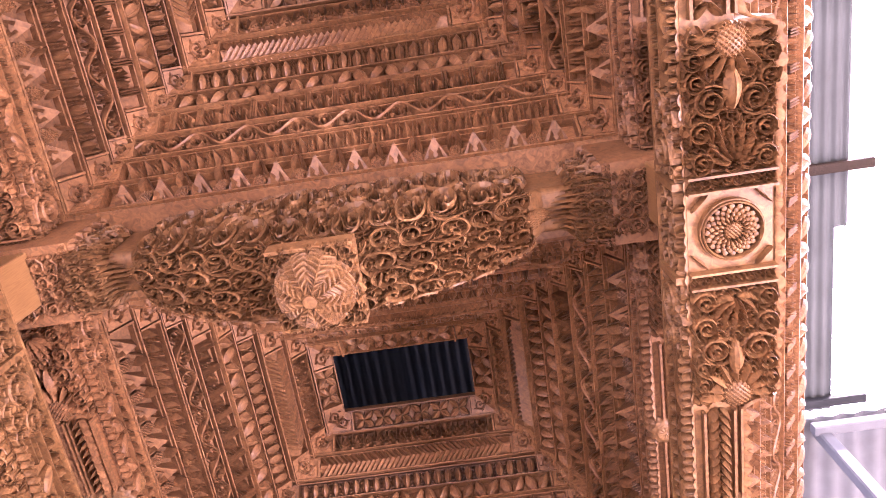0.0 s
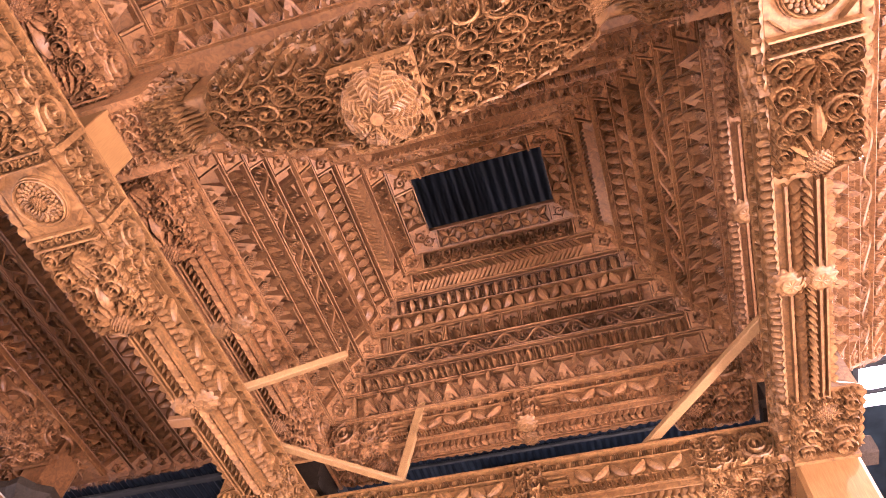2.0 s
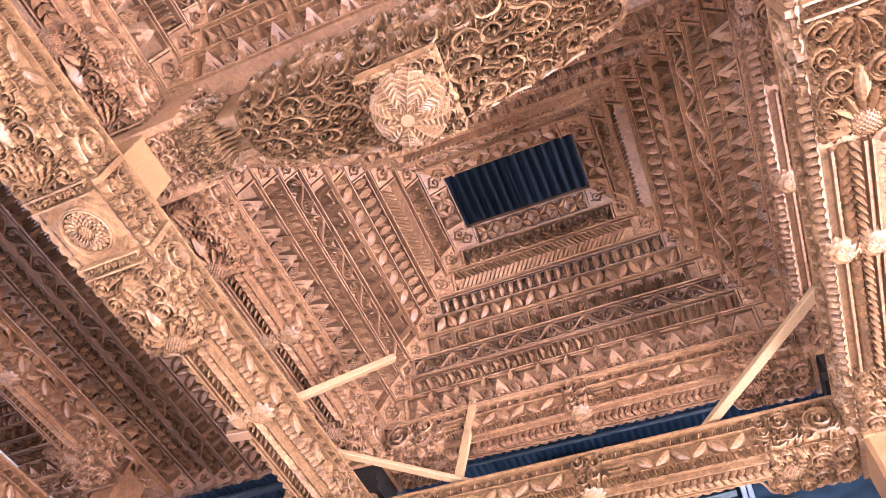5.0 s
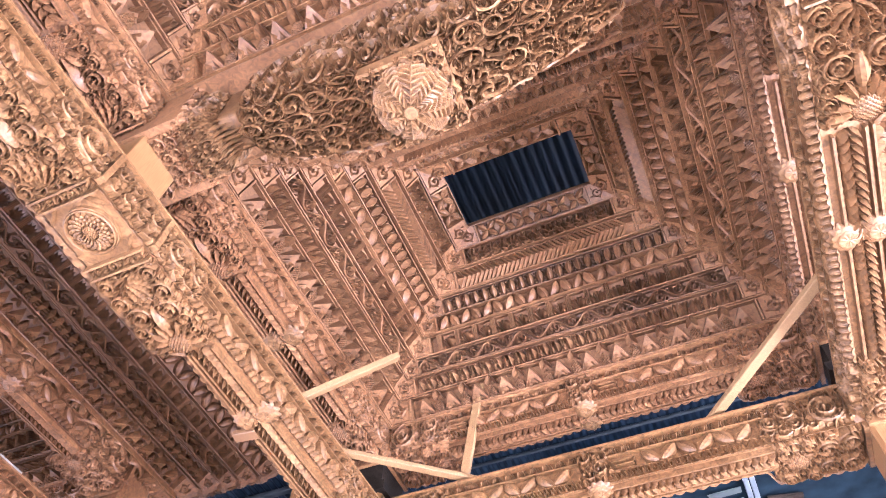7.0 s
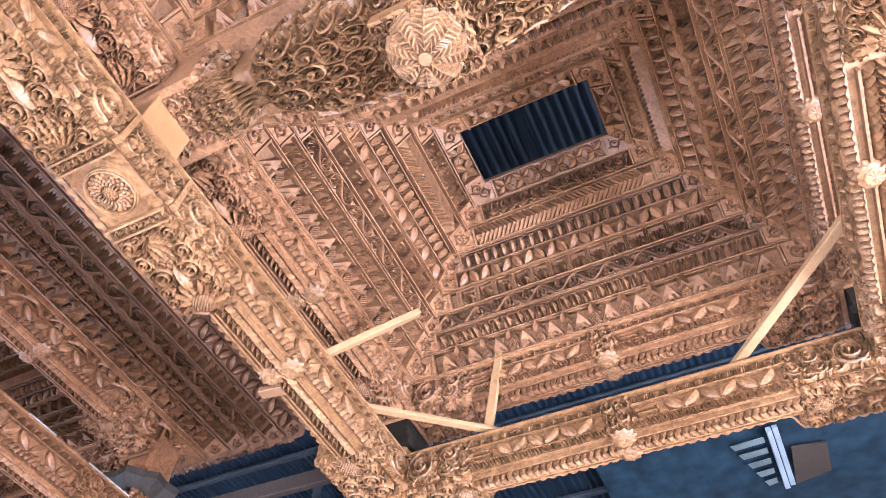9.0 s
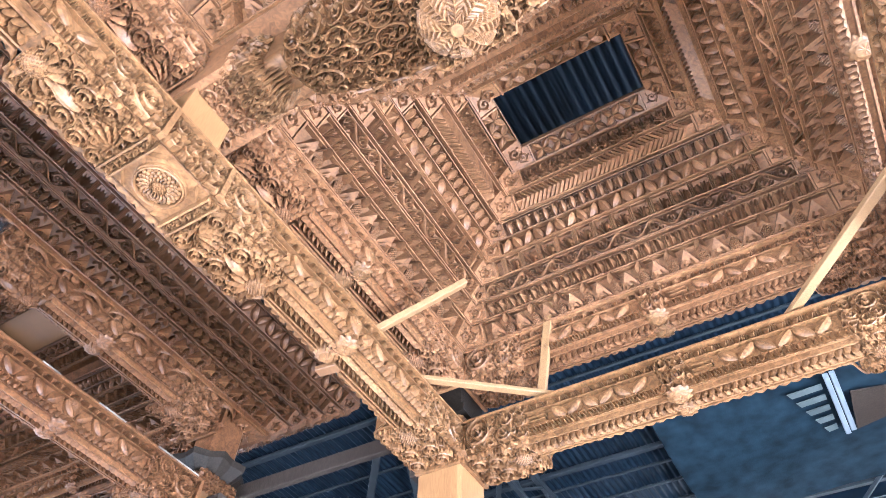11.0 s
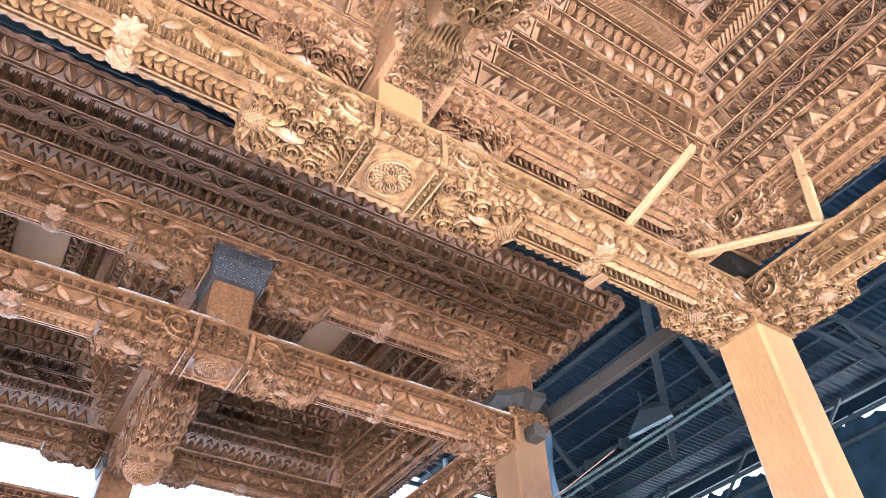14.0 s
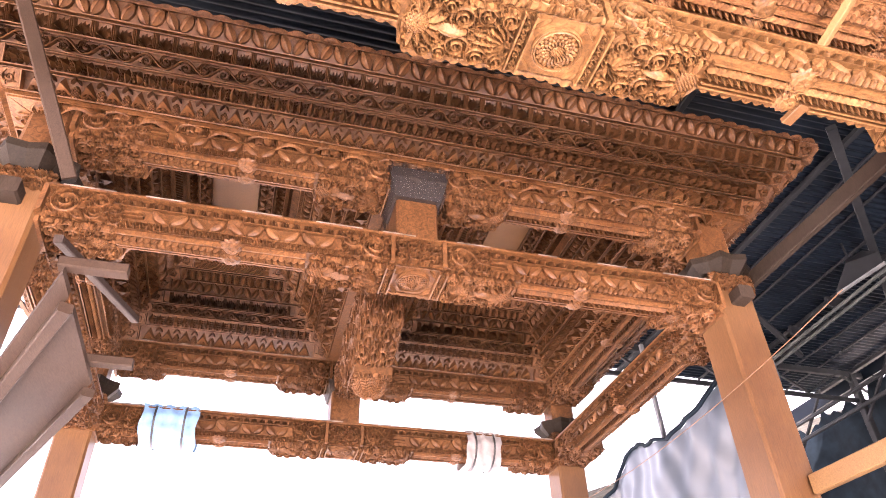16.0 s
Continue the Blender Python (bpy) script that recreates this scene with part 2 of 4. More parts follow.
def spiral_motif(turns=1.9, lobes=8, n=26, bud=None, fat=1.0):
    """A curling leaf: two grooved strands winding inwards to a bud, with notched lobes round its back and a tail."""
    t = np.linspace(0, 1, n)
    a = t * turns * 2 * np.pi
    r = 0.86 * (1 - t) ** 0.9 + 0.09
    tail_x, tail_y = np.array([0.70, 0.88]), np.array([-0.95, -0.45])
    x, y = np.concatenate([tail_x, r * np.cos(a)]), np.concatenate([tail_y, r * np.sin(a)])
    half = fat * np.concatenate([[0.03, 0.07], 0.045 + 0.055 * (1 - t)])
    parts = [ribbon(x, y, half, 0.60 + 0.25 * np.linspace(0, 1, n + 2)), placed(bud or DOME_LOW, 0, 0, 0, 0.14, 0.14, 0.95)]
    k = max(6, n * 5 // 8)
    inner = r[:k] - 0.20 * (1 - t[:k])
    parts.append(ribbon(inner * np.cos(a[:k]), inner * np.sin(a[:k]), 0.03 + 0.04 * (1 - t[:k]), 0.45 + 0 * t[:k]))
    for k in range(lobes):
        b = 0.10 + k / lobes * 1.8 * np.pi
        q = 1.04 - 0.03 * k
        parts.append((placed(LENS_LOW, q * math.cos(b), q * math.sin(b), math.degrees(b) + 46, 0.25, 0.115 * fat, 0.62)))
    return joined(*parts)


def low_lens():
    x = np.array([-1, -0.5, 0.1, 0.6, 1.0])[:, None]
    t, up = np.array([-1.0, 0.1, 1.0]), np.array([-0.1, 1.0, -0.1])
    half = np.array([0.15, 0.9, 1.0, 0.7, 0.0])[:, None]
    return np.stack([x + 0 * t, half * t, up * (0.4 + 0.6 * half)], -1).reshape(-1, 3), sheet_faces(5, 3)


LENS_LOW, DOME_LOW = low_lens(), dome_motif(4, 8)
SPIRAL = spiral_motif()
CURL = spiral_motif(1.35, 4, 18)
SMALL_CURL = spiral_motif(1.3, 6, 11, PYRAMID)
FAT_CURL = spiral_motif(1.15, 9, 20, None, 1.4)


def strip(bag, face, y0, y1, h, s0=None, s1=None, base=-0.004):
    """A raised fillet along a face, running to its mitred ends where no s is given."""
    a0, b0 = face.ends(y0)
    a1, b1 = face.ends(y1)
    if s0 is not None:
        a0 = a1 = s0
    if s1 is not None:
        b0 = b1 = s1
    S, Y = np.array([a0, b0, b1, a1]), np.array([y0, y0, y1, y1])
    bag.hexa(face(S, Y, np.full(4, base)), face(S, Y, np.full(4, h)))


def pineapple(bag, face, s, y, rx, ry, h, half=False, pitch=0.017, base=0.0):
    """A swelling of small scales, whole or cut off at its foot."""
    d = dome_motif(5, 16)
    stamp(bag, face, d if not half else (np.stack([d[0][:, 0], np.abs(d[0][:, 1]), d[0][:, 2]], -1), d[1]), [(s, y, 0, rx, ry, h * 0.8)], base)
    rows = []
    for i in range(-12, 13):
        for j in range(-14, 15):
            x, z = i * pitch + (j % 2) * pitch / 2, j * pitch / 2
            r = (x / rx) ** 2 + (z / ry) ** 2
            if r < 0.92 and not (half and z < 0):
                rows.append((s + x, y + z, 0, pitch * 0.46, pitch * 0.46, 0.009, math.sqrt(1 - r)))
    for row in rows:
        stamp(bag, face, PYRAMID, [row[:6]], base + h * 0.8 * row[6] - 0.002)


def leafwork(bag, face, s0, s1, y0, y1, size, height, seed, curl=None):
    """Curling leaves packed over a stretch of a face, with small leaf tips in the gaps."""
    pitch = size * 1.62
    ns, ny = max(1, round((s1 - s0) / pitch)), max(1, round((y1 - y0) / pitch))
    big, tips = [], []
    for i in range(ns):
        for j in range(ny):
            s = s0 + (i + 0.5 + 0.30 * (hashed(i, j, seed) - 0.5)) * (s1 - s0) / ns
            y = y0 + (j + 0.5 + 0.24 * (hashed(i, j, seed + 3) - 0.5)) * (y1 - y0) / ny
            k = size * (0.82 + 0.36 * hashed(i, j, seed + 5))
            side = 1 if (i + j) % 2 else -1
            big.append((s, y, 360 * hashed(i, j, seed + 7), k * side, k, height * (0.8 + 0.4 * hashed(i, j, seed + 9))))
    for i in range(ns + 1):
        for j in range(ny + 1):
            s, y = s0 + i * (s1 - s0) / ns, y0 + j * (y1 - y0) / ny
            s, y = min(max(s, s0 + size * 0.3), s1 - size * 0.3), min(max(y, y0 + size * 0.25), y1 - size * 0.25)
            turn = 360 * hashed(i, j, seed + 11)
            for k in range(5):
                b = radians(turn + (k - 2) * 34)
                tips.append((s + math.cos(b) * size * 0.30, y + math.sin(b) * size * 0.30, math.degrees(b), size * 0.36, size * 0.13, height * 0.62))
    stamp(bag, face, curl or (SPIRAL if size > 0.045 else SMALL_CURL), big)
    stamp(bag, face, LENS_LOW, tips)


# rows of the stepped rings: c holds the middles of the repeats, p their pitch, w the row's width
def tumpal(bag, face, c, p, w):
    """Faceted triangles with a knob, and a scaled half moon under drooping leaves between each two."""
    stamp(bag, face, TRIANGLE, [(s, 0.05 * w, 0, 0.42 * p, 0.92 * w, 0.060) for s in c])
    stamp(bag, face, DOME_LOW, [(s, 0.64 * w, 0, 0.055 * w, 0.055 * w, 0.066) for s in c])
    stamp(bag, face, LEAFLET, [(s + m * 0.10 * p, (0.13 + 0.15 * k) * w, 180 - m * 42, m * 0.13 * p, 0.025 * w, 0.030 + 0.012 * k) for s in c for m in (1, -1) for k in range(2)], 0.008)
    stamp(bag, face, LENS_LOW, [(s + p / 2 + m * (0.07 + 0.05 * k) * p, (0.90 - 0.07 * k) * w, -90 + m * 30, 0.16 * w, 0.05 * w, 0.045) for s in c[:-1] for m in (1, -1) for k in range(2)])
    for s in c[:-1]:
        pineapple(bag, face, s + p / 2, 0.06 * w, 0.20 * p, 0.62 * w, 0.026, True, 0.016)


def diamonds(bag, face, c, p, w):
    """Pyramids on their points, with feathered leaves between."""
    stamp(bag, face, PYRAMID, [(s, 0.5 * w, 0, 0.37 * p, 0.46 * w, 0.060) for s in c])
    stamp(bag, face, LEAFLET, [(s + p / 2 + m * 0.13 * p, (0.22 + 0.17 * k) * w, 90 - m * 48, 0.24 * p, 0.075 * w, 0.036) for s in c for m in (1, -1) for k in range(4)])


def scroll(bag, face, c, p, w):
    """A winding vine with a curl in each bend and leaf tips outside."""
    s = np.linspace(c[0] - p / 2, c[-1] + p / 2, len(c) * 12)
    V, F = ribbon(s, 0.5 * w + 0.36 * w * np.cos(np.pi * (s - c[0]) / p), 0.06 * w, 0.034)
    bag.add(face(V[:, 0], V[:, 1], V[:, 2]), F, False)
    curls, tips = [], []
    for k, x in enumerate(c):
        m = -1 if k % 2 else 1
        curls.append((x, (0.5 - m * 0.08) * w, 90 * m, m * 0.43 * w, 0.43 * w, 0.036))
        for j in range(6):
            b = radians(-m * (25 + 26 * j))
            tips.append((x + p / 2 + 0.24 * p * math.cos(b), (0.5 + m * 0.34) * w + 0.2 * w * math.sin(b), math.degrees(b), 0.15 * w, 0.06 * w, 0.030))
    stamp(bag, face, CURL, curls)
    stamp(bag, face, LENS_LOW, [t for t in tips if 0.08 * w < t[1] < 0.92 * w])


def fans(bag, face, c, p, w):
    """Ribbed fans between upright bundles of three rods."""
    stamp(bag, face, ROD, [(s + k * 0.085 * p, 0.5 * w, 90, 0.42 * w, 0.042 * p, 0.034) for s in c for k in (-1, 0, 1)])
    rows = []
    for s in c[:-1]:
        for k in range(7):
            b = radians(90 + (k - 3) * 17)
            l = 0.40 * w * (1.0 - 0.05 * abs(k - 3))
            rows.append((s + p / 2 + l * math.cos(b), 0.08 * w + l * math.sin(b), math.degrees(b) + 180, l, 0.078 * w, 0.046))
        for m in (1, -1):
            rows.append((s + p / 2 + m * 0.26 * p, 0.20 * w, 90 - m * 20, 0.20 * w, 0.08 * w, 0.04))
    stamp(bag, face, LEAFLET, rows)


def petals(bag, face, c, p, w):
    """Large smooth leaves leaning to and fro, with hatched corners."""
    stamp(bag, face, LENS, [(s, 0.5 * w, 90 + (27 if k % 2 else -27), 0.52 * w, 0.26 * w, 0.036) for k, s in enumerate(c)])
    stamp(bag, face, LEAFLET, [(s + p / 2 + (j - 1) * 0.10 * w, (0.86 if k % 2 == 0 else 0.14) * w, 90, 0.10 * w, 0.032 * w, 0.018) for k, s in enumerate(c[:-1]) for j in range(3)])


def leaves(bag, face, c, p, w):
    """Upright folded leaves with feathers between."""
    stamp(bag, face, LENS, [(s, 0.48 * w, 90, 0.46 * w, 0.36 * p, 0.040) for s in c])
    stamp(bag, face, LEAFLET, [(s + p / 2 + m * 0.09 * p, (0.2 + 0.2 * k) * w, 90 - m * 40, 0.20 * p, 0.07 * w, 0.030) for s in c for m in (1, -1) for k in range(4)])


def suns(bag, face, c, p, w):
    """Small palmettes like rising suns."""
    rows = []
    for s in c:
        for k in range(7):
            b = radians(90 + (k - 3) * 22)
            l = 0.41 * w * (1 - 0.05 * abs(k - 3))
            rows.append((s + l * 1.1 * math.cos(b) * 0.9, 0.10 * w + l * 1.1 * math.sin(b), math.degrees(b), l, 0.07 * w, 0.026))
    stamp(bag, face, LENS_LOW, rows)
    stamp(bag, face, DOME_LOW, [(s, 0.12 * w, 0, 0.11 * w, 0.11 * w, 0.03) for s in c])


def rope(bag, face, c, p, w):
    """A roof-shaped moulding cut with slanting grooves, herringbone over its ridge."""
    s0, s1 = c[0] - p / 2, c[-1] + p / 2
    S, Y = np.array([s0, s1, s1, s0]), np.array([0.06, 0.06, 0.94, 0.94]) * w
    Sr, Yr = np.array([s0, s1, s1, s0]), np.array([0.46, 0.46, 0.54, 0.54]) * w
    bag.hexa(face(S, Y, np.full(4, -0.002)), face(Sr, Yr, np.full(4, 0.030)))
    n = int((s1 - s0) / 0.030)
    xs = s0 + 0.03 + np.arange(n - 1) * (s1 - s0 - 0.04) / n
    for m, y in ((1, 0.27), (-1, 0.73)):
        V = RIDGE[0].copy()
        V[:, 2] = np.where(V[:, 2] > 0, 1.0, 0.0)
        tilted = [(x, y * w, m * 52, 0.255 * w / math.sin(radians(52)), 0.0115, 0.018) for x in xs]
        high = (lambda s, yy, h, f=face: f(s, yy, np.maximum(h, 0.0) + 0.030 * np.clip(1 - np.abs(yy / w - 0.5) / 0.44, 0, 1) + 0.0005))
        stamp(bag, Bent(high, face.flip), (V, RIDGE[1]), tilted)


class Bent:
    """A face that follows a curved surface."""

    def __init__(self, fn, flip=False):
        self.fn, self.flip = fn, flip

    def __call__(self, s, y, h):
        s, y, h = np.broadcast_arrays(np.asarray(s, float), np.asarray(y, float), np.asarray(h, float))
        return self.fn(s, y, h)


def flowers(bag, face, c, p, w):
    """Four-petalled flowers, petal to petal."""
    rows = [(s + 0.31 * w * math.cos(radians(b)), 0.5 * w + 0.31 * w * math.sin(radians(b)), b, 0.32 * w, 0.165 * w, 0.028) for s in c for b in (42, 138, 222, 318)]
    stamp(bag, face, LENS, rows)
    stamp(bag, face, LEAFLET, [(s + dx * 0.30 * p, 0.5 * w + dy * 0.32 * w, 0 if dx else 90, 0.12 * w, 0.03 * w, 0.014) for s in c for dx, dy in ((1, 0), (-1, 0), (0, 1), (0, -1))])
    stamp(bag, face, DOME_LOW, [(s, 0.5 * w, 0, 0.05 * w, 0.05 * w, 0.024) for s in c])


PITCH = {tumpal: 1.12, diamonds: 0.60, scroll: 1.15, fans: 1.05, petals: 0.64, leaves: 0.58, suns: 0.56, rope: 1.0, flowers: 1.0}


def tier_face(bag, face, kind):
    """One side of a stepped ring: a carved row between two fillets, closed by a square block with a curl at each end."""
    w = face.w
    strip(bag, face, 0.0, 0.055 * w, 0.022)
    strip(bag, face, 0.95 * w, w, 0.016)
    a, b = face.ends(w / 2)
    k = 0.92 * w
    for e, m in ((a, 1), (b, -1)):
        y = np.array([0.08, 0.92]) * w
        ends = [face.ends(v)[0 if m > 0 else 1] for v in y]
        S, Y = np.array([ends[0], e + m * k, e + m * k, ends[1]]), np.array([y[0], y[0], y[1], y[1]])
        bag.hexa(face(S, Y, np.full(4, -0.002)), face(S, Y, np.full(4, 0.024)))
        stamp(bag, face, CURL, [(e + m * k * 0.56, 0.5 * w, 200, m * 0.31 * w, 0.31 * w, 0.024)], 0.022)
        bag.hexa(*(face(np.array([e + m * k * 1.04, e + m * k * 1.12, e + m * k * 1.12, e + m * k * 1.04]), np.array([0.05, 0.05, 0.95, 0.95]) * w, np.full(4, h)) for h in (-0.002, 0.032)))
    a, b = a + 1.16 * k, b - 1.16 * k
    n = max(1, round((b - a) / (PITCH[kind] * w)))
    p = (b - a) / n
    kind(bag, face, [a + (i + 0.5) * p for i in range(n)], p, w)


def beam_side(bag, face, L):
    """The upright face of a tie beam: tufted border, scrolled ends and middle, fielded panels with lozenge leaves."""
    w = face.w
    long = L > 3.4
    strip(bag, face, 0.945 * w, w, 0.020)
    runs = [(-L / 2 + 0.40, -0.44), (0.44, L / 2 - 0.40)] if long else [(-L / 2 + 0.40, -0.07), (0.07, L / 2 - 0.40)]
    for s0, s1 in runs:
        n = int((s1 - s0) / 0.064)
        tufts = []
        for i in range(n):
            x = s0 + (i + 0.5) * (s1 - s0) / n
            for k in range(5):
                b = -90 + (k - 2) * 13
                tufts.append((x + (k - 2) * 0.0105, (0.80 - 0.012 * abs(k - 2)) * w, b, 0.028, 0.0058, 0.022))
        stamp(bag, face, LEAFLET, tufts)
        strip(bag, face, 0.645 * w, 0.675 * w, 0.010, s0, s1)
        strip(bag, face, 0.145 * w, 0.175 * w, 0.010, s0, s1)
        a, b = s0 + 0.16, s1 - 0.06
        n = max(2, 2 * round((b - a) / 0.205))
        p = (b - a) / n
        stamp(bag, face, LENS, [(a + (i + 0.5) * p, 0.41 * w, 44 if i % 2 else -44, 0.064, 0.033, 0.019) for i in range(n)])
        stamp(bag, face, LEAFLET, [(a + (i + 1) * p, (0.56 if (i % 2) ^ (m < 0) else 0.26) * w, 90, 0.011, 0.005, 0.008) for i in range(n - 1) for m in (1,)])
        for x0, x1 in ((s0 + 0.02, s0 + 0.13),):
            strip(bag, face, 0.46 * w, 0.49 * w, 0.008, x0, x1)
            strip(bag, face, 0.33 * w, 0.36 * w, 0.008, x0, x1)
            strip(bag, face, 0.33 * w, 0.49 * w, 0.008, x1 - 0.006, x1)
        n = int((s1 - s0) / 0.034)
        stamp(bag, face, LENS_LOW, [(s0 + (i + 0.5 + 0.3 * k) * (s1 - s0) / n, (0.045 + 0.06 * k) * w, -65, 0.017, 0.008, 0.018 + 0.006 * k) for i in range(n) for k in (0, 1)])
    for m in (-1, 1):
        e = m * L / 2
        x0, x1 = sorted((e - m * 0.045, e - m * 0.42))
        stamp(bag, face, SPIRAL, [(e - m * 0.135, 0.46 * w, 150, -m * 0.086, 0.086, 0.044), (e - m * 0.295, 0.62 * w, 20, m * 0.058, 0.058, 0.036), (e - m * 0.285, 0.25 * w, 250, -m * 0.048, 0.048, 0.034), (e - m * 0.385, 0.42 * w, 70, -m * 0.040, 0.040, 0.028)])
        leafwork(bag, face, x0, x1, 0.04 * w, 0.92 * w, 0.036, 0.022, 5 + m)
        bag.hexa(*(face(np.array([e, e - m * 0.025, e - m * 0.025, e]), np.array([0.0, 0.12, 0.9, 1.0]) * w, np.full(4, h)) for h in (-0.002, 0.026)))
    if long:
        for m in (-1, 1):
            x0, x1 = sorted((m * 0.175, m * 0.46))
            stamp(bag, face, SPIRAL, [(m * 0.27, 0.45 * w, 60, m * 0.078, 0.078, 0.040), (m * 0.40, 0.55 * w, 200, -m * 0.052, 0.052, 0.034)])
            leafwork(bag, face, x0, x1, 0.04 * w, 0.92 * w, 0.036, 0.022, 15 + m)
            strip(bag, face, 0.0, 0.92 * w, 0.024, *sorted((m * 0.148, m * 0.172)))
        leafwork(bag, face, -0.14, 0.14, 0.10 * w, 0.86 * w, 0.042, 0.026, 21)
    else:
        leafwork(bag, face, -0.06, 0.06, 0.05 * w, 0.9 * w, 0.045, 0.040, 23)


def beam_under(bag, face, L, narrow):
    """The underside of a tie beam: medallion, pineapples in curling leaves, braided middle between plain fillets."""
    w = face.w
    long = L > 3.4
    c = w / 2
    if long:
        rows = []
        for i, (r, n) in enumerate(((0.079, 20), (0.067, 20), (0.055, 20), (0.043, 20))):
            for k in range(n):
                b = (k + 0.5 * (i % 2)) / n * 2 * np.pi
                rows.append((r * math.cos(b), c + r * math.sin(b), math.degrees(b), 0.013, math.pi * r / n * 1.05, 0.005 + 0.005 * i))
        stamp(bag, face, DOME_LOW, rows)
        pineapple(bag, face, 0, c, 0.034, 0.034, 0.020, False, 0.013)
        th = np.linspace(0, 2 * np.pi, 41)
        for r, h in ((0.094, 0.015), (0.101, 0.006)):
            V, F = ribbon(r * np.cos(th), c + r * np.sin(th), 0.0045, h)
            bag.add(face(V[:, 0], V[:, 1], V[:, 2]), F, False)
        stamp(bag, face, LENS_LOW, [(m * (0.112 - 0.022 * k), c + q * (0.090 + 0.022 * k), m * q * -45, 0.022, 0.005, 0.010) for m in (1, -1) for q in (1, -1) for k in (0, 0.5, 1)])
        for m in (1, -1):
            for x in (0.137, 0.187):
                strip(bag, face, 0.0, w, 0.018, m * x - 0.004, m * x + 0.004)
            leafwork(bag, face, *sorted((m * 0.143, m * 0.183)), 0.01, w - 0.01, 0.020, 0.016, 31)
            # a fan of scales, then a pineapple in a sheaf of leaves, among curls along both edges
            scales = []
            for i in range(5):
                for k in range(-3, 4):
                    b = k * (30 - 2.5 * i)
                    r = 0.028 + 0.020 * i
                    scales.append((m * (0.225 + r * math.cos(radians(b))), c + r * math.sin(radians(b)), b if m > 0 else 180 - b, 0.021, 0.012 + 0.001 * i, 0.040 - 0.005 * i))
            stamp(bag, face, LENS_LOW, [q for q in scales if abs(q[1] - c) < 0.085])
            pineapple(bag, face, m * 0.585, c, 0.058, 0.060, 0.036, False, 0.017)
            rows = [(m * (0.585 + 0.075 * math.cos(radians(b))), c + 0.078 * math.sin(radians(b)), b if m > 0 else 180 - b, 0.045, 0.022, 0.032) for b in (80, 105, 130, 155, 180, 205, 230, 255, 280)]
            stamp(bag, face, LENS_LOW, rows)
            stamp(bag, face, SPIRAL, [(m * x, c + q * y, 30 + 70 * j, m * q * k, k, 0.042) for q in (1, -1) for j, (x, y, k) in enumerate(((0.235, 0.098, 0.038), (0.325, 0.098, 0.042), (0.415, 0.066, 0.054), (0.475, 0.108, 0.034), (0.54, 0.112, 0.030)))])
            stamp(bag, face, LENS, [(m * 0.45, c, 0 if m > 0 else 180, 0.075, 0.030, 0.044)])
            leafwork(bag, face, *sorted((m * 0.20, m * 0.62)), 0.01, w - 0.01, 0.030, 0.020, 41 + m)
    runs = [(-L / 2 + 0.40, -0.66), (0.66, L / 2 - 0.40)] if long else [(-L / 2 + 0.40, L / 2 - 0.40)]
    nc = (w - narrow) / 2
    for s0, s1 in runs:
        n = int((s1 - s0) / 0.036)
        xs = [s0 + (i + 0.5) * (s1 - s0) / n for i in range(n)]
        stamp(bag, face, LENS_LOW, [(x, nc + m * 0.021, m * 38, 0.028, 0.013, 0.026) for x in xs for m in (1, -1)])
        for m in (1, -1):
            strip(bag, face, nc + m * 0.052 - 0.005, nc + m * 0.052 + 0.005, 0.012, s0, s1)
        strip(bag, face, nc + 0.072, nc + 0.080, 0.010, s0, s1)
    for m in (-1, 1):
        e = m * L / 2
        pineapple(bag, face, e - m * 0.31, c, 0.052, 0.050, 0.034, False, 0.016)
        stamp(bag, face, SPIRAL, [(e - m * x, c + q * y, 40 + 80 * j, m * q * k, k, 0.042) for q in (1, -1) for j, (x, y, k) in enumerate(((0.085, 0.075, 0.055), (0.185, 0.060, 0.050), (0.255, 0.105, 0.034), (0.36, 0.095, 0.036)))])
        leafwork(bag, face, *sorted((e - m * 0.035, e - m * 0.40)), 0.01, w - 0.01, 0.032, 0.020, 51 + m)
        strip(bag, face, 0.0, w, 0.020, *sorted((e, e - m * 0.022)))


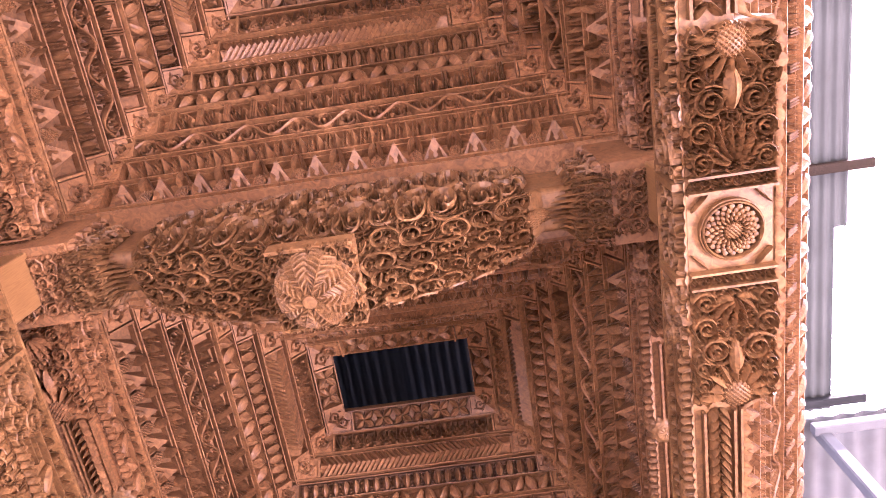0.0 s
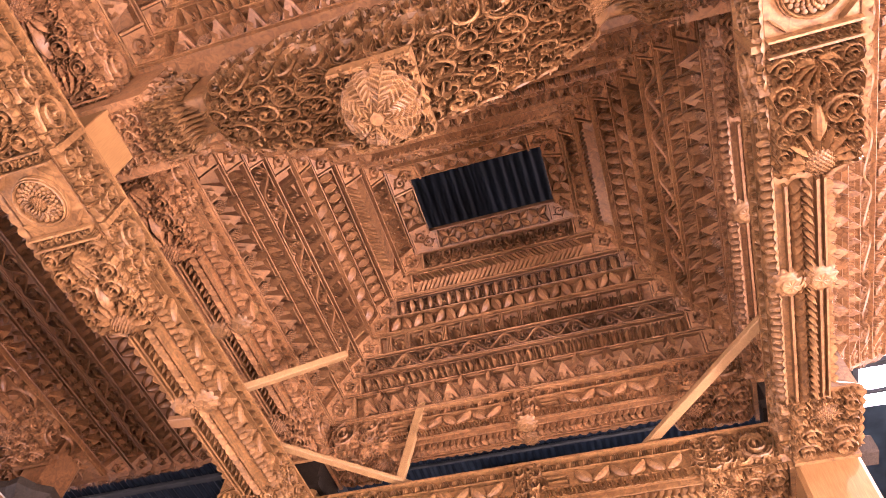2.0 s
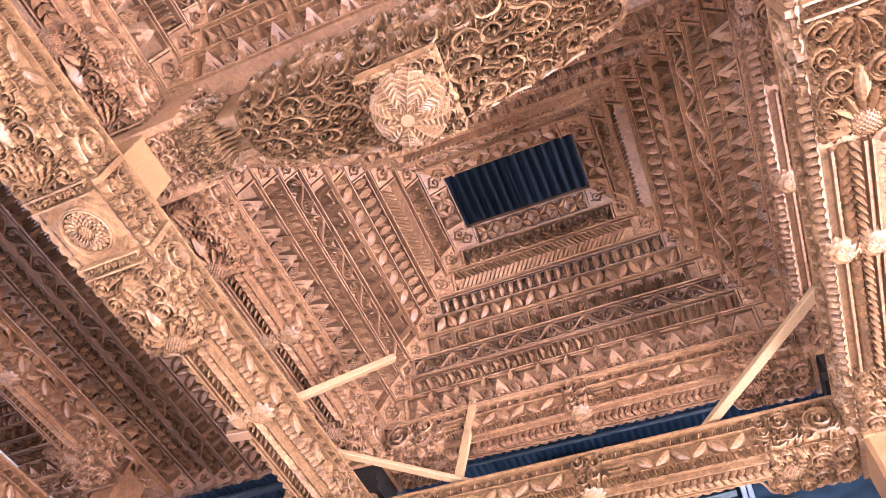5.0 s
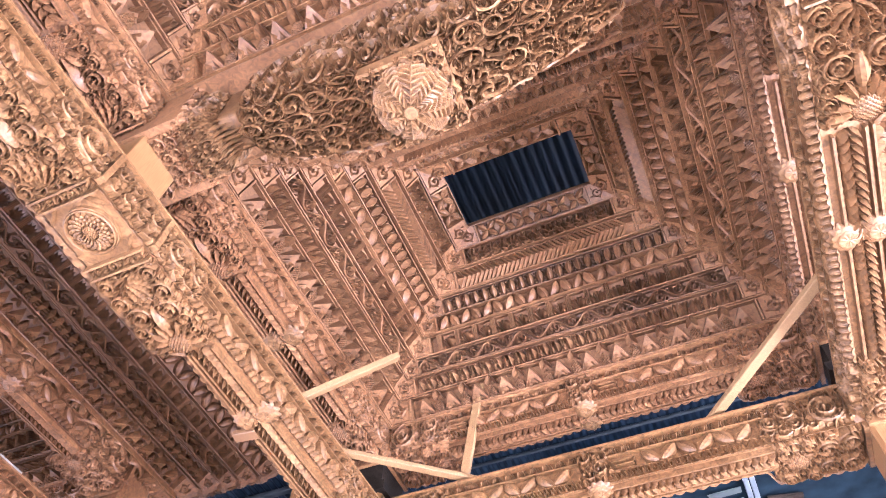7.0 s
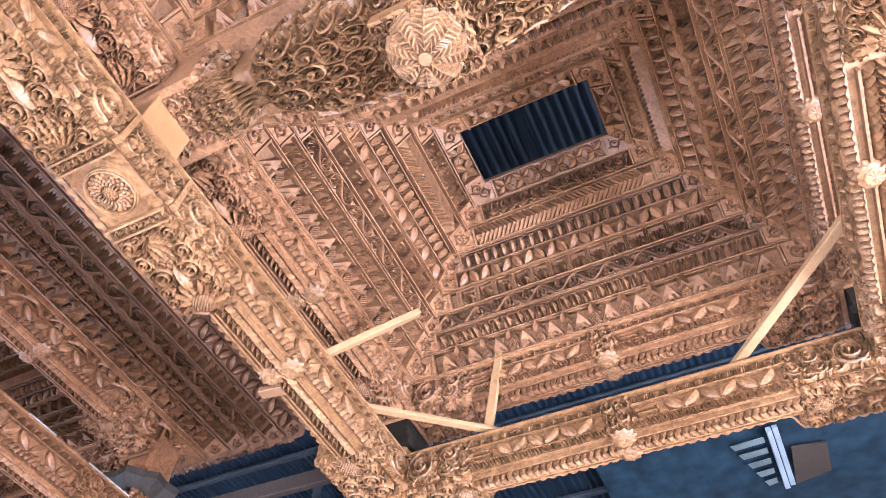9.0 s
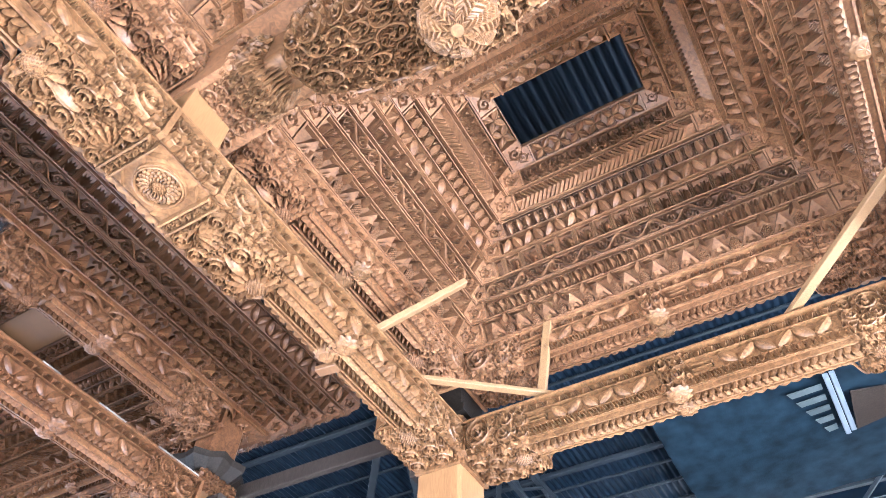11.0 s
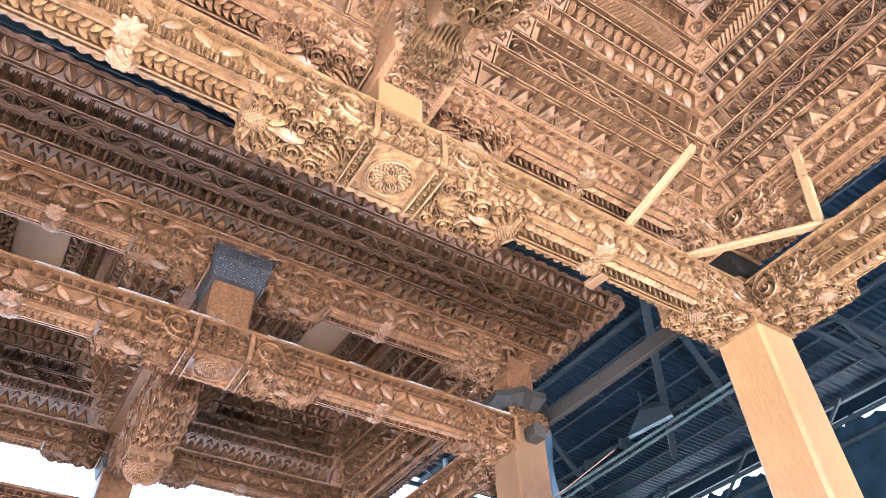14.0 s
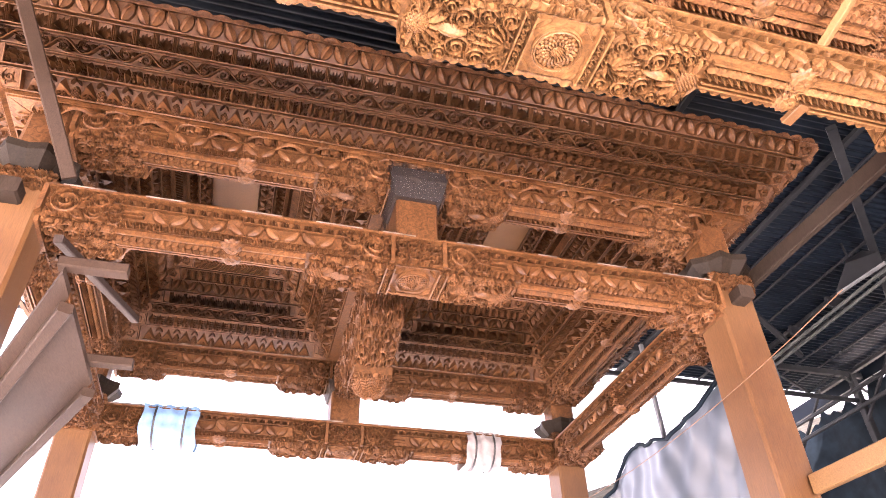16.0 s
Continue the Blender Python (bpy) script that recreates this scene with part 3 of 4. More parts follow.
# ---- mesh tools ----
class Bag:
    """Collects patches and solids of one part."""

    def __init__(self):
        self.v, self.f, self.s, self.n = [], [], [], 0

    def add(self, verts, faces, smooth):
        verts, faces = np.asarray(verts, float), np.asarray(faces, int)
        self.v.append(verts)
        self.f.append(faces + self.n)
        self.s.append(np.full(len(faces), smooth))
        self.n += len(verts)

    def grid(self, pos, outward, smooth=True):
        """A sheet of points [i, j], turned so that it faces outward."""
        a, b = pos.shape[:2]
        idx = np.arange(a * b).reshape(a, b)
        q = np.stack([idx[:-1, :-1], idx[1:, :-1], idx[1:, 1:], idx[:-1, 1:]], -1).reshape(-1, 4)
        m = (pos[-1, 0] - pos[0, 0], pos[0, -1] - pos[0, 0])
        if np.dot(np.cross(*m), outward) < 0:
            q = q[:, ::-1]
        self.add(pos.reshape(-1, 3), q, smooth)

    def hexa(self, lower, upper):
        """A solid between two rings of four corners."""
        p = np.array([*lower, *upper], float)
        f = np.array([[3, 2, 1, 0], [4, 5, 6, 7], [0, 1, 5, 4], [1, 2, 6, 5], [2, 3, 7, 6], [3, 0, 4, 7]])
        c = p.mean(0)
        for i, q in enumerate(f):
            if np.dot(np.cross(p[q[1]] - p[q[0]], p[q[2]] - p[q[1]]), p[q].mean(0) - c) < 0:
                f[i] = q[::-1]
        self.add(p, f, False)

    def box(self, lo, hi):
        (a, b, c), (d, e, f) = lo, hi
        self.hexa([(a, b, c), (d, b, c), (d, e, c), (a, e, c)], [(a, b, f), (d, b, f), (d, e, f), (a, e, f)])

    def bar(self, p, q, w, h, up=(0, 0, 1), chamfer=0.12):
        """A sawn batten from p to q with worn edges."""
        p, q, up = Vector(p), Vector(q), Vector(up)
        d = (q - p).normalized()
        x = d.cross(up).normalized()
        y = x.cross(d).normalized()
        c = chamfer * min(w, h)
        prof = [(-w / 2 + c, -h / 2), (w / 2 - c, -h / 2), (w / 2, -h / 2 + c), (w / 2, h / 2 - c),
                (w / 2 - c, h / 2), (-w / 2 + c, h / 2), (-w / 2, h / 2 - c), (-w / 2, -h / 2 + c)]
        ring = np.array([[tuple(e + x * a + y * b) for a, b in prof] for e in (p, q)])
        v = np.concatenate([ring[0], ring[1], [list(p), list(q)]])
        f = [[i, (i + 1) % 8, 8 + (i + 1) % 8, 8 + i] for i in range(8)]
        self.add(v, f, False)
        self.add(v, [[16, (i + 1) % 8, i, i] for i in range(8)], False)
        self.add(v, [[17, 8 + i, 8 + (i + 1) % 8, 8 + (i + 1) % 8] for i in range(8)], False)

    def data(self, name):
        v, f, s = np.concatenate(self.v), np.concatenate(self.f), np.concatenate(self.s)
        tri = (f[:, 2] == f[:, 3])
        total = np.where(tri, 3, 4)
        me = bpy.data.meshes.new(name)
        me.vertices.add(len(v))
        me.vertices.foreach_set("co", v.astype(np.float32).ravel())
        keep = np.ones(f.shape, bool)
        keep[tri, 3] = False
        loops = f[keep]
        me.loops.add(len(loops))
        me.loops.foreach_set("vertex_index", loops.astype(np.int32))
        me.polygons.add(len(f))
        start = np.concatenate([[0], np.cumsum(total)[:-1]])
        me.polygons.foreach_set("loop_start", start.astype(np.int32))
        me.polygons.foreach_set("use_smooth", s)
        me.update(calc_edges=True)
        me.validate()
        return me


def part(name, bag, mat, parent=None, label="", at=None):
    ob = new(name, bag.data(name) if isinstance(bag, Bag) else bag)
    if not ob.data.materials:
        ob.data.materials.append(mat)
    if parent is not None:
        ob.parent = parent
    if at is not None:
        ob.matrix_basis = at
    if label:
        ob["label"] = label
    return ob


def thing(name, label, category, group="", kind="", at=(0, 0, 0)):
    ob = new(name)
    ob.location = at
    ob.empty_display_size = 0.2
    return tagged(ob, label, category, group, kind)

# ---- the ground and the shed ----
def structure(name, bag, mat, label, category):
    return tagged(part(name, bag, mat), label, category, "", "structure")


bag = Bag()
bag.grid(np.array([[(x, y, 0.0) for y in (-400, -40, -12, 12, 40, 400)] for x in (-400, -40, -12, 12, 40, 400)], float), (0, 0, 1), False)
structure("ground", bag, GROUND, "pale dusty ground of bare earth and concrete", "ground")


def corrugated(x0, x1, y0, y1, z0, z1, pitch=0.076, depth=0.018, ny=2):
    """A sheet whose waves run along y; z0 at y0, z1 at y1."""
    n = int((x1 - x0) / pitch * 8)
    xs, ys = np.linspace(x0, x1, n), np.linspace(y0, y1, ny)
    X, Y = np.meshgrid(xs, ys, indexing="ij")
    Z = z0 + (z1 - z0) * (Y - y0) / (y1 - y0) + depth / 2 * np.sin((X - x0) / pitch * 2 * np.pi)
    b = Bag()
    top = np.stack([X, Y, Z], -1)
    b.grid(top, (0, 0, -1))
    b.grid(top + (0, 0, 0.004), (0, 0, 1))
    return b


roof = thing("shed_roof", "dark corrugated metal shed roof on steel purlins", "roof", kind="structure")
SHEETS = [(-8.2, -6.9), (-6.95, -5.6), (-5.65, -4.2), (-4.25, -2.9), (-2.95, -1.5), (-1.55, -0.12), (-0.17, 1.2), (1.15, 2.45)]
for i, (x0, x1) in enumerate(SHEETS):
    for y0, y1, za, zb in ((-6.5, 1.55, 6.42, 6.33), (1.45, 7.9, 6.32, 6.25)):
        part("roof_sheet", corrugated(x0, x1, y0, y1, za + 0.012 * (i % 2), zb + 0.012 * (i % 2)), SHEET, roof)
for y0, y1, x1 in ((-6.5, -1.0, 3.16), (-1.05, 1.08, 3.15), (1.04, 2.55, 3.06)):
    part("pale_roof_sheet", corrugated(2.4, x1, y0, y1, 6.37 - 0.02 * y0, 6.37 - 0.02 * y1), SHEET_PALE, roof, "pale weathered corrugated sheet at the roof's edge")
for y in (-5.0, -2.4, 0.58, 2.40, 4.2, 6.0, 7.7):
    b = Bag()
    z = 6.285 if y < 1.5 else 6.26 - (y - 1.5) * 0.012
    b.bar((-8.2, y, z), (3.28, y + 0.04, z), 0.07, 0.05)
    part("purlin", b, GREY_WOOD if -1 < y < 2 else STEEL, roof)
for x in (-7.4, -2.45, 2.3):
    b = Bag()
    b.bar((x, -6.5, 6.21), (x, 7.9, 6.16), 0.06, 0.09)
    b.bar((x, -6.5, 5.78), (x, 7.9, 5.73), 0.05, 0.06)
    for k in range(11):
        y = -6.2 + k * 1.3
        b.bar((x, y, 5.78), (x, y + 0.65, 6.17), 0.035, 0.035)
        b.bar((x, y + 0.65, 6.17), (x, y + 1.3, 5.78), 0.035, 0.035)
    part("truss", b, STEEL, roof)
for x, y in ((-7.4, -6.3), (3.0, 5.2), (3.0, -6.3), (-4.6, 7.7), (-1.2, 7.7), (2.3, 7.7), (-7.4, 7.7)):
    b = Bag()
    b.bar((x, y, 0), (x, y, 6.2), 0.10, 0.10, (0, 1, 0))
    part("column", b, STEEL, roof)
for z in (5.62, 5.88):
    b = Bag()
    b.bar((-11.0, 7.62, z), (4.0, 7.62, z), 0.05, 0.05)
    part("rail", b, STEEL, roof)
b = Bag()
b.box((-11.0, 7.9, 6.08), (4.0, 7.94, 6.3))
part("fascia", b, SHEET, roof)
for k in range(9):
    b = Bag()
    b.bar((-10.4 + k * 1.5, 7.66, 5.4), (-9.5 + k * 1.5, 7.66, 6.2), 0.04, 0.04)
    part("brace", b, STEEL, roof)

for p, q, w in (((-3.1, 3.8, 6.09), (-5.5, 6.7, 6.05), 0.09), ((-3.5, 4.8, 6.12), (-4.3, 6.7, 6.05), 0.07), ((-2.4, 5.0, 6.14), (-3.9, 7.6, 6.10), 0.06), ((-5.2, 3.6, 6.12), (-6.9, 6.4, 6.08), 0.07)):
    b = Bag()
    b.bar(p, q, w, 0.06)
    part("rafter", b, STEEL, roof)
for y in (5.92, 6.06):
    b = Bag()
    b.bar((-7.5, y + 0.06, 6.0), (-3.2, y - 0.08, 6.0), 0.035, 0.035)
    part("conduit", b, SHEET_PALE, roof, "pale steel conduit under the roof")
for k in range(6):
    b = Bag()
    b.box((-7.1 + k * 0.72, 5.82, 6.02), (-7.06 + k * 0.72, 6.2, 6.16))
    part("hanger", b, STEEL, roof)
for y in (4.6, 5.1, 5.6, 6.4, 6.8, 7.2):
    b = Bag()
    b.bar((-8.2, y, 6.255), (3.0, y + 0.03, 6.255), 0.03, 0.03)
    part("batten", b, STEEL, roof)

# work lamp hanging under the roof
lamp = thing("work_lamp", "unlit hanging work lamp with a dark hood under the roof", "lamp")
b = Bag()
b.hexa([(-5.17, 5.45, 5.85), (-4.50, 5.54, 5.85), (-4.36, 5.33, 5.85), (-4.62, 5.14, 5.85)], [(-4.98, 5.44, 5.97), (-4.62, 5.47, 5.99), (-4.52, 5.34, 5.99), (-4.68, 5.25, 5.97)])
part("hood", b, STEEL, lamp)
b = Bag()
b.bar((-5.15, 5.475, 5.845), (-4.50, 5.56, 5.845), 0.05, 0.03)
part("rim", b, WHITE_STEEL, lamp, "pale rim")
b = Bag()
b.bar((-4.75, 5.37, 5.97), (-4.75, 5.37, 6.27), 0.02, 0.02, (0, 1, 0))
part("stem", b, STEEL, lamp)

# torn corner under the net: a pale steel channel, a brown board and glazing strips
b = Bag()
b.bar((0.80, 5.35, 5.95), (0.81, 6.32, 5.95), 0.05, 0.05)
b.bar((0.86, 5.35, 5.965), (0.87, 6.32, 5.965), 0.05, 0.03)
part("steel_channel", b, WHITE_STEEL, roof, "pale steel channel")
b = Bag()
b.hexa([(0.95, 5.70, 5.94), (1.27, 5.76, 5.94), (1.25, 6.20, 5.94), (0.90, 6.30, 5.94)], [(0.95, 5.70, 5.965), (1.27, 5.76, 5.965), (1.25, 6.20, 5.965), (0.90, 6.30, 5.965)])
part("brown_board", b, GREY_WOOD, roof, "weathered brown board")
for k in range(5):
    b = Bag()
    b.hexa([(0.42 + 0.05 * k, 5.48 + k * 0.17, 5.95), (0.74, 5.46 + k * 0.17, 5.95), (0.74, 5.54 + k * 0.17, 5.95), (0.45 + 0.05 * k, 5.56 + k * 0.17, 5.95)],
           [(0.42 + 0.05 * k, 5.48 + k * 0.17, 5.96), (0.74, 5.46 + k * 0.17, 5.96), (0.74, 5.54 + k * 0.17, 5.96), (0.45 + 0.05 * k, 5.56 + k * 0.17, 5.96)])
    part("glazing_strip", b, SHEET_PALE, roof, "pale glazing strip")

# dark net along the far side of the shed, with bright slits above it
bag = Bag()
xs, zs = np.linspace(-12.0, 6.5, 260), np.linspace(0.3, 5.80, 24)
X, Z = np.meshgrid(xs, zs, indexing="ij")
rip = np.where(X > -5.3, 5.95, 5.90) + 0.10 * np.sin(X * 7.3) * np.sin(X * 2.9 + 1.0) + 0.05 * np.sin(X * 23.0)
Z = Z / 5.80 * rip
Y = 7.85 + 0.10 * np.sin(X * 2.1) + 0.05 * np.sin(X * 5.3 + Z * 1.7)
P = np.stack([X, Y, Z], -1)
bag.grid(P, (0, -1, 0))
bag.grid(P + (0, 0.01, 0), (0, 1, 0))
structure("shade_net", bag, NET, "dark shade net hung along the side of the shed", "net")
bag = Bag()
xs, ys = np.linspace(-0.9, 2.9, 60), np.linspace(4.7, 7.6, 40)
X, Y = np.meshgrid(xs, ys, indexing="ij")
Z = 6.10 - 0.10 * np.sin((Y - 4.7) / 2.9 * np.pi) ** 2 + 0.05 * np.sin(X * 1.9) * np.sin(Y * 1.1)
P = np.stack([X, Y, Z], -1)
bag.grid(P, (0, 0, -1))
bag.grid(P + (0, 0, 0.01), (0, 0, 1))
structure("ceiling_net", bag, NET, "dark shade net slung under the roof", "net")


# ---- the carved pavilions ----
ZL, HL, ZU, HU, B2, SLIM = 3.73, 0.205, 4.265, 0.195, 0.14, 0.115
TIER_IN = [0, 0.096, 0.189, 0.278, 0.382, 0.45, 0.566, 0.698, 0.816, 1.0]
TIER_UP = [0, 0.156, 0.28, 0.367, 0.478, 0.601, 0.69, 0.813, 0.93, 1.0]
KINDS = [tumpal, diamonds, scroll, fans, petals, leaves, rope, suns, flowers]
OUTER = [(4.44, 0.08), (4.57, 0.19), (4.70, 0.28), (4.80, 0.37), (4.91, 0.47), (5.05, 0.58)]


def face_normal(c00, c10, c01, towards):
    n = np.cross(np.subtract(c10, c00), np.subtract(c01, c00))
    n = n / np.linalg.norm(n)
    return n if np.dot(n, towards) > 0 else -n


def ragged(bag, p, q, out, depth, pitch=0.055, drop=(0, 0, -0.012), shift=None):
    """A fringe of leaf tips standing out along the edge from p to q."""
    p, q, out, drop = (np.array(c, float) for c in (p, q, out, drop))
    L = np.linalg.norm(q - p)
    n = int(L / (pitch / 6))
    s = np.linspace(0, L, n)
    reach = depth * (0.35 + 0.65 * np.abs(np.sin(np.pi * s / pitch)) ** 0.8) * (0.8 + 0.2 * np.sin(s * 9.0))
    V = np.linspace(0, 1, 4)
    move = shift(s - L / 2)[:, None, :] if shift else 0.0
    bump = 0.010 * np.abs(np.sin(2 * np.pi * s / pitch))
    for sign in (1, -1):
        pos = p + (q - p) * (s / L)[:, None, None] + out * (reach[:, None] * V)[..., None]
        pos = pos + drop * (V**2)[None, :, None] * 1.0 + sign * np.array([0, 0, -1.0]) * (0.008 + bump[:, None] * (1 - V) * V * 4 * (sign > 0))[..., None] * (1 - 0.7 * V)[None, :, None]
        bag.grid(pos + move, (0, 0, -sign))


def tie_beam(name, parent, mat, p, q, z, h, inner, label, fine_outer=False):
    """A carved tie beam between two posts: full width at its ends and medallion, cut slimmer between. inner points to the pavilion's middle."""
    p, q, inner = np.array([*p, 0.0]), np.array([*q, 0.0]), np.array([*inner, 0.0])
    b = Bag()
    lo, hi = np.array([0, 0, z]), np.array([0, 0, z + h])
    i, o = inner * B2, -inner * B2
    L = np.linalg.norm(q - p)
    d = (q - p) / L
    mid_end = 0.60 if L > 3.4 else -1.0

    def slim(s):
        e = L / 2 - np.abs(s)
        return SLIM * step(0.40, 0.47, e) * step(mid_end, mid_end + 0.07, np.abs(s))

    def core(s0, s1, cut):
        m = (p + q) / 2
        u, w = m + d * s0, m + d * s1
        oo = o + inner * (cut + 0.003)
        ii = i - inner * 0.003
        g = np.array([0, 0, 0.003])
        b.hexa([u + oo + lo + g, w + oo + lo + g, w + ii + lo + g, u + ii + lo + g], [u + oo + hi, w + oo + hi, w + ii + hi, u + ii + hi])

    cuts = [-L / 2, -L / 2 + 0.42, -0.64, 0.64, L / 2 - 0.42, L / 2] if L > 3.4 else [-L / 2, -L / 2 + 0.42, L / 2 - 0.42, L / 2]
    for k, (s0, s1) in enumerate(zip(cuts, cuts[1:])):
        core(s0, s1, SLIM if k % 2 else 0.0)
    beam_side(b, Face(p + i + lo, q + i + lo, p + i + hi, q + i + hi, inner), L)
    if fine_outer and inner[1] > 0:
        beam_side(b, Face(p + o + lo, q + o + lo, p + o + hi, q + o + hi, -inner, lambda s: inner * slim(s)[..., None]), L)
    beam_under(b, Face(p + i + lo, q + i + lo, p + o + lo, q + o + lo, (0, 0, -1)), L, SLIM)
    ob = part(name, b, mat, parent, label)
    e = 0.05
    f = Bag()
    ragged(f, p + d * e + o + lo + (0, 0, 0.004), q - d * e + o + lo + (0, 0, 0.004), -inner, 0.034, 0.055, (0, 0, -0.012), lambda s: inner * slim(s)[:, None])
    part("leaf_fringe", f, mat, ob)
    f = Bag()
    ragged(f, p + d * e + i + lo + (0, 0, 0.004), q - d * e + i + lo + (0, 0, 0.004), inner, 0.016, 0.045)
    part("leaf_fringe", f, mat, ob)
    for side in (i, o + inner * SLIM):
        u = side / np.linalg.norm(side) * 0.022
        f = Bag()
        g = np.array([0, 0, 0.016])
        f.hexa([p + side - u + hi, q + side - u + hi, q + side + u + hi, p + side + u + hi], [p + side - u + hi + g, q + side - u + hi + g, q + side + u + hi + g, p + side + u + hi + g])
        white = fine_outer and np.dot(side, (1, 0, 0)) > 0.02
        part("fillet", f, mat, ob)
        if white:
            for k in range(9):
                s0, s1 = L * (k + 0.3 * hashed(k, 3.0)) / 9, L * (k + 0.45 + 0.5 * hashed(k, 5.0)) / 9
                w = Bag()
                e0, e1 = p + d * s0 + side + u * 0.55 + hi, p + d * s1 + side + u * 0.55 + hi
                w.hexa([e0, e1, e1 + u * 0.6, e0 + u * 0.6], [e0 + g * 1.15, e1 + g * 1.15, e1 + u * 0.6 + g * 1.15, e0 + u * 0.6 + g * 1.15])
                part("worn_edge", w, PRIMER, ob, "scuffed white edge")
    return ob


def lump(radius, height, petals_n=8, turns=3, seg=(56, 26), seed=0):
    """A hanging flower boss: a dome of overlapping petals with a scaled heart, hanging down from z = 0."""
    th = np.linspace(0, 2 * np.pi, seg[0])
    t = np.linspace(0, 1, seg[1])
    T, TH = np.meshgrid(t, th, indexing="xy")
    k = np.floor(T * turns)
    f = T * turns - k
    wave = np.abs(np.cos(TH * petals_n / 2 + k * np.pi / 2))
    r = radius * np.cos(T * np.pi / 2) ** 0.7 * (0.80 + 0.28 * wave * (1 - 0.5 * T)) * (1 + 0.10 * (1 - f))
    z = -height * np.sin(T * np.pi / 2) + 0.20 * height * f * wave
    r[:, -1] = 0.0
    b = Bag()
    b.grid(np.stack([r * np.cos(TH), r * np.sin(TH), z], -1), (0, 0, -1))
    v = b.v[0]
    q = b.f[0]
    n = np.cross(v[q[:, 1]] - v[q[:, 0]], v[q[:, 2]] - v[q[:, 0]]).sum(0)
    if n[2] > 0:
        b.f[0] = q[:, ::-1]
    return b


def centre_beam(parent, mat, a):
    """The big hanging beam across the middle: a boat-shaped belly of deep openwork leaves, plain necks, carved heads."""
    k = a / 1.35

    def surface(X, run, h):
        """The belly at X along the beam and run round it, with h standing off it."""
        PH = np.clip(run / 0.52, -1, 1)
        t = np.abs(X) / k
        belly = np.clip(1 - (t / 0.80) ** 2.0, 0, 1)
        head = step(0.90, 0.94, t)
        zb = 4.17 - 0.36 * belly**0.8 - 0.05 * head
        hw = 0.105 + 0.045 * belly + 0.03 * head
        side = np.clip(np.abs(PH) * 2 - 1, 0, 1)
        flat = np.clip(np.abs(PH) * 2, 0, 1)
        Y = np.sign(PH) * hw * (flat - 0.10 * flat**6) * (1 + 0.12 * side)
        Z = zb + 0.05 * flat**4 + (4.46 - zb - 0.05) * side
        ny = np.sign(PH) * step(0.30, 0.70, np.abs(PH))
        nz = -(1 - step(0.30, 0.85, np.abs(PH)))
        return np.stack([X, Y + ny * h, Z + nz * h], -1)

    X, R = np.meshgrid(np.linspace(-a + 0.29, a - 0.29, 120), np.linspace(-0.52, 0.52, 50), indexing="ij")
    b = Bag()
    b.grid(surface(X, R, -0.01 + 0 * X), (0, 0, -1), False)
    skin = Bent(surface)
    deep = 0.068 if a < 1.38 else 0.050
    end = 0.74 * k
    if a < 1.38:
        leafwork(b, skin, -end, end, -0.50, 0.50, 0.052, 0.045, 61)
    leafwork(b, skin, -end, end, -0.47, 0.47, 0.070, deep, 67, FAT_CURL)
    for m in (1, -1):
        # a plain neck with cut feathers, and a carved head
        pineapple(b, skin, m * (end + 0.02), 0.0, 0.075, 0.09, 0.035, False, 0.022)
        stamp(b, skin, LENS_LOW, [(m * (end + 0.13 + 0.02 * abs(j)), j * 0.05, 180 if m > 0 else 0, 0.07, 0.017, 0.022) for j in range(-7, 8)])
        leafwork(b, skin, *sorted((m * 0.91 * k, m * (a - 0.30))), -0.48, 0.48, 0.040, 0.028, 71)
    ob = part("centre_beam", b, mat, parent, "boat-shaped centre beam of deep openwork leaf carving")
    p = Bag()
    p.box((-0.145, -0.145, 3.735), (0.145, 0.145, 3.80))
    plate = Face((-0.145, -0.145, 3.735), (0.145, -0.145, 3.735), (-0.145, 0.145, 3.735), (0.145, 0.145, 3.735), (0, 0, -1))
    leafwork(p, plate, -0.14, 0.14, 0.005, 0.285, 0.030, 0.022, 73)
    for y in (0.0, 0.278):
        strip(p, plate, y, y + 0.012, 0.005)
    part("boss_plate", p, mat, ob)
    f, R = Bag(), 0.125

    def ball(s, y, h):
        rho, th = np.hypot(s, y) / R, np.arctan2(y, s)
        k = R + h
        return np.stack([k * np.sin(rho) * np.cos(th), k * np.sin(rho) * np.sin(th), -k * np.cos(rho) * 0.95], -1)

    S, T = np.meshgrid(np.linspace(0, 1.75 * R, 60), np.linspace(0, 2 * np.pi, 193), indexing="ij")
    sector = (T / (2 * np.pi) * 8) % 1.0 - 0.5
    leaf = np.clip(np.sin(2 * np.pi * (S / 0.021 - 2.2 * np.abs(sector))) * 1.6 + 0.3, 0, 1) * step(0.5, 0.40, np.abs(sector))
    rib = step(0.06, 0.02, np.abs(sector))
    H = np.where(S < 0.020, 0.016, np.maximum(0.013 * leaf, 0.016 * rib))
    f.grid(ball(S * np.cos(T), S * np.sin(T), H), (0, 0, -1), False)
    part("lotus_boss", f, mat, ob, "round hanging boss of fern fronds", pose(0, 0, 3.732))
    return ob


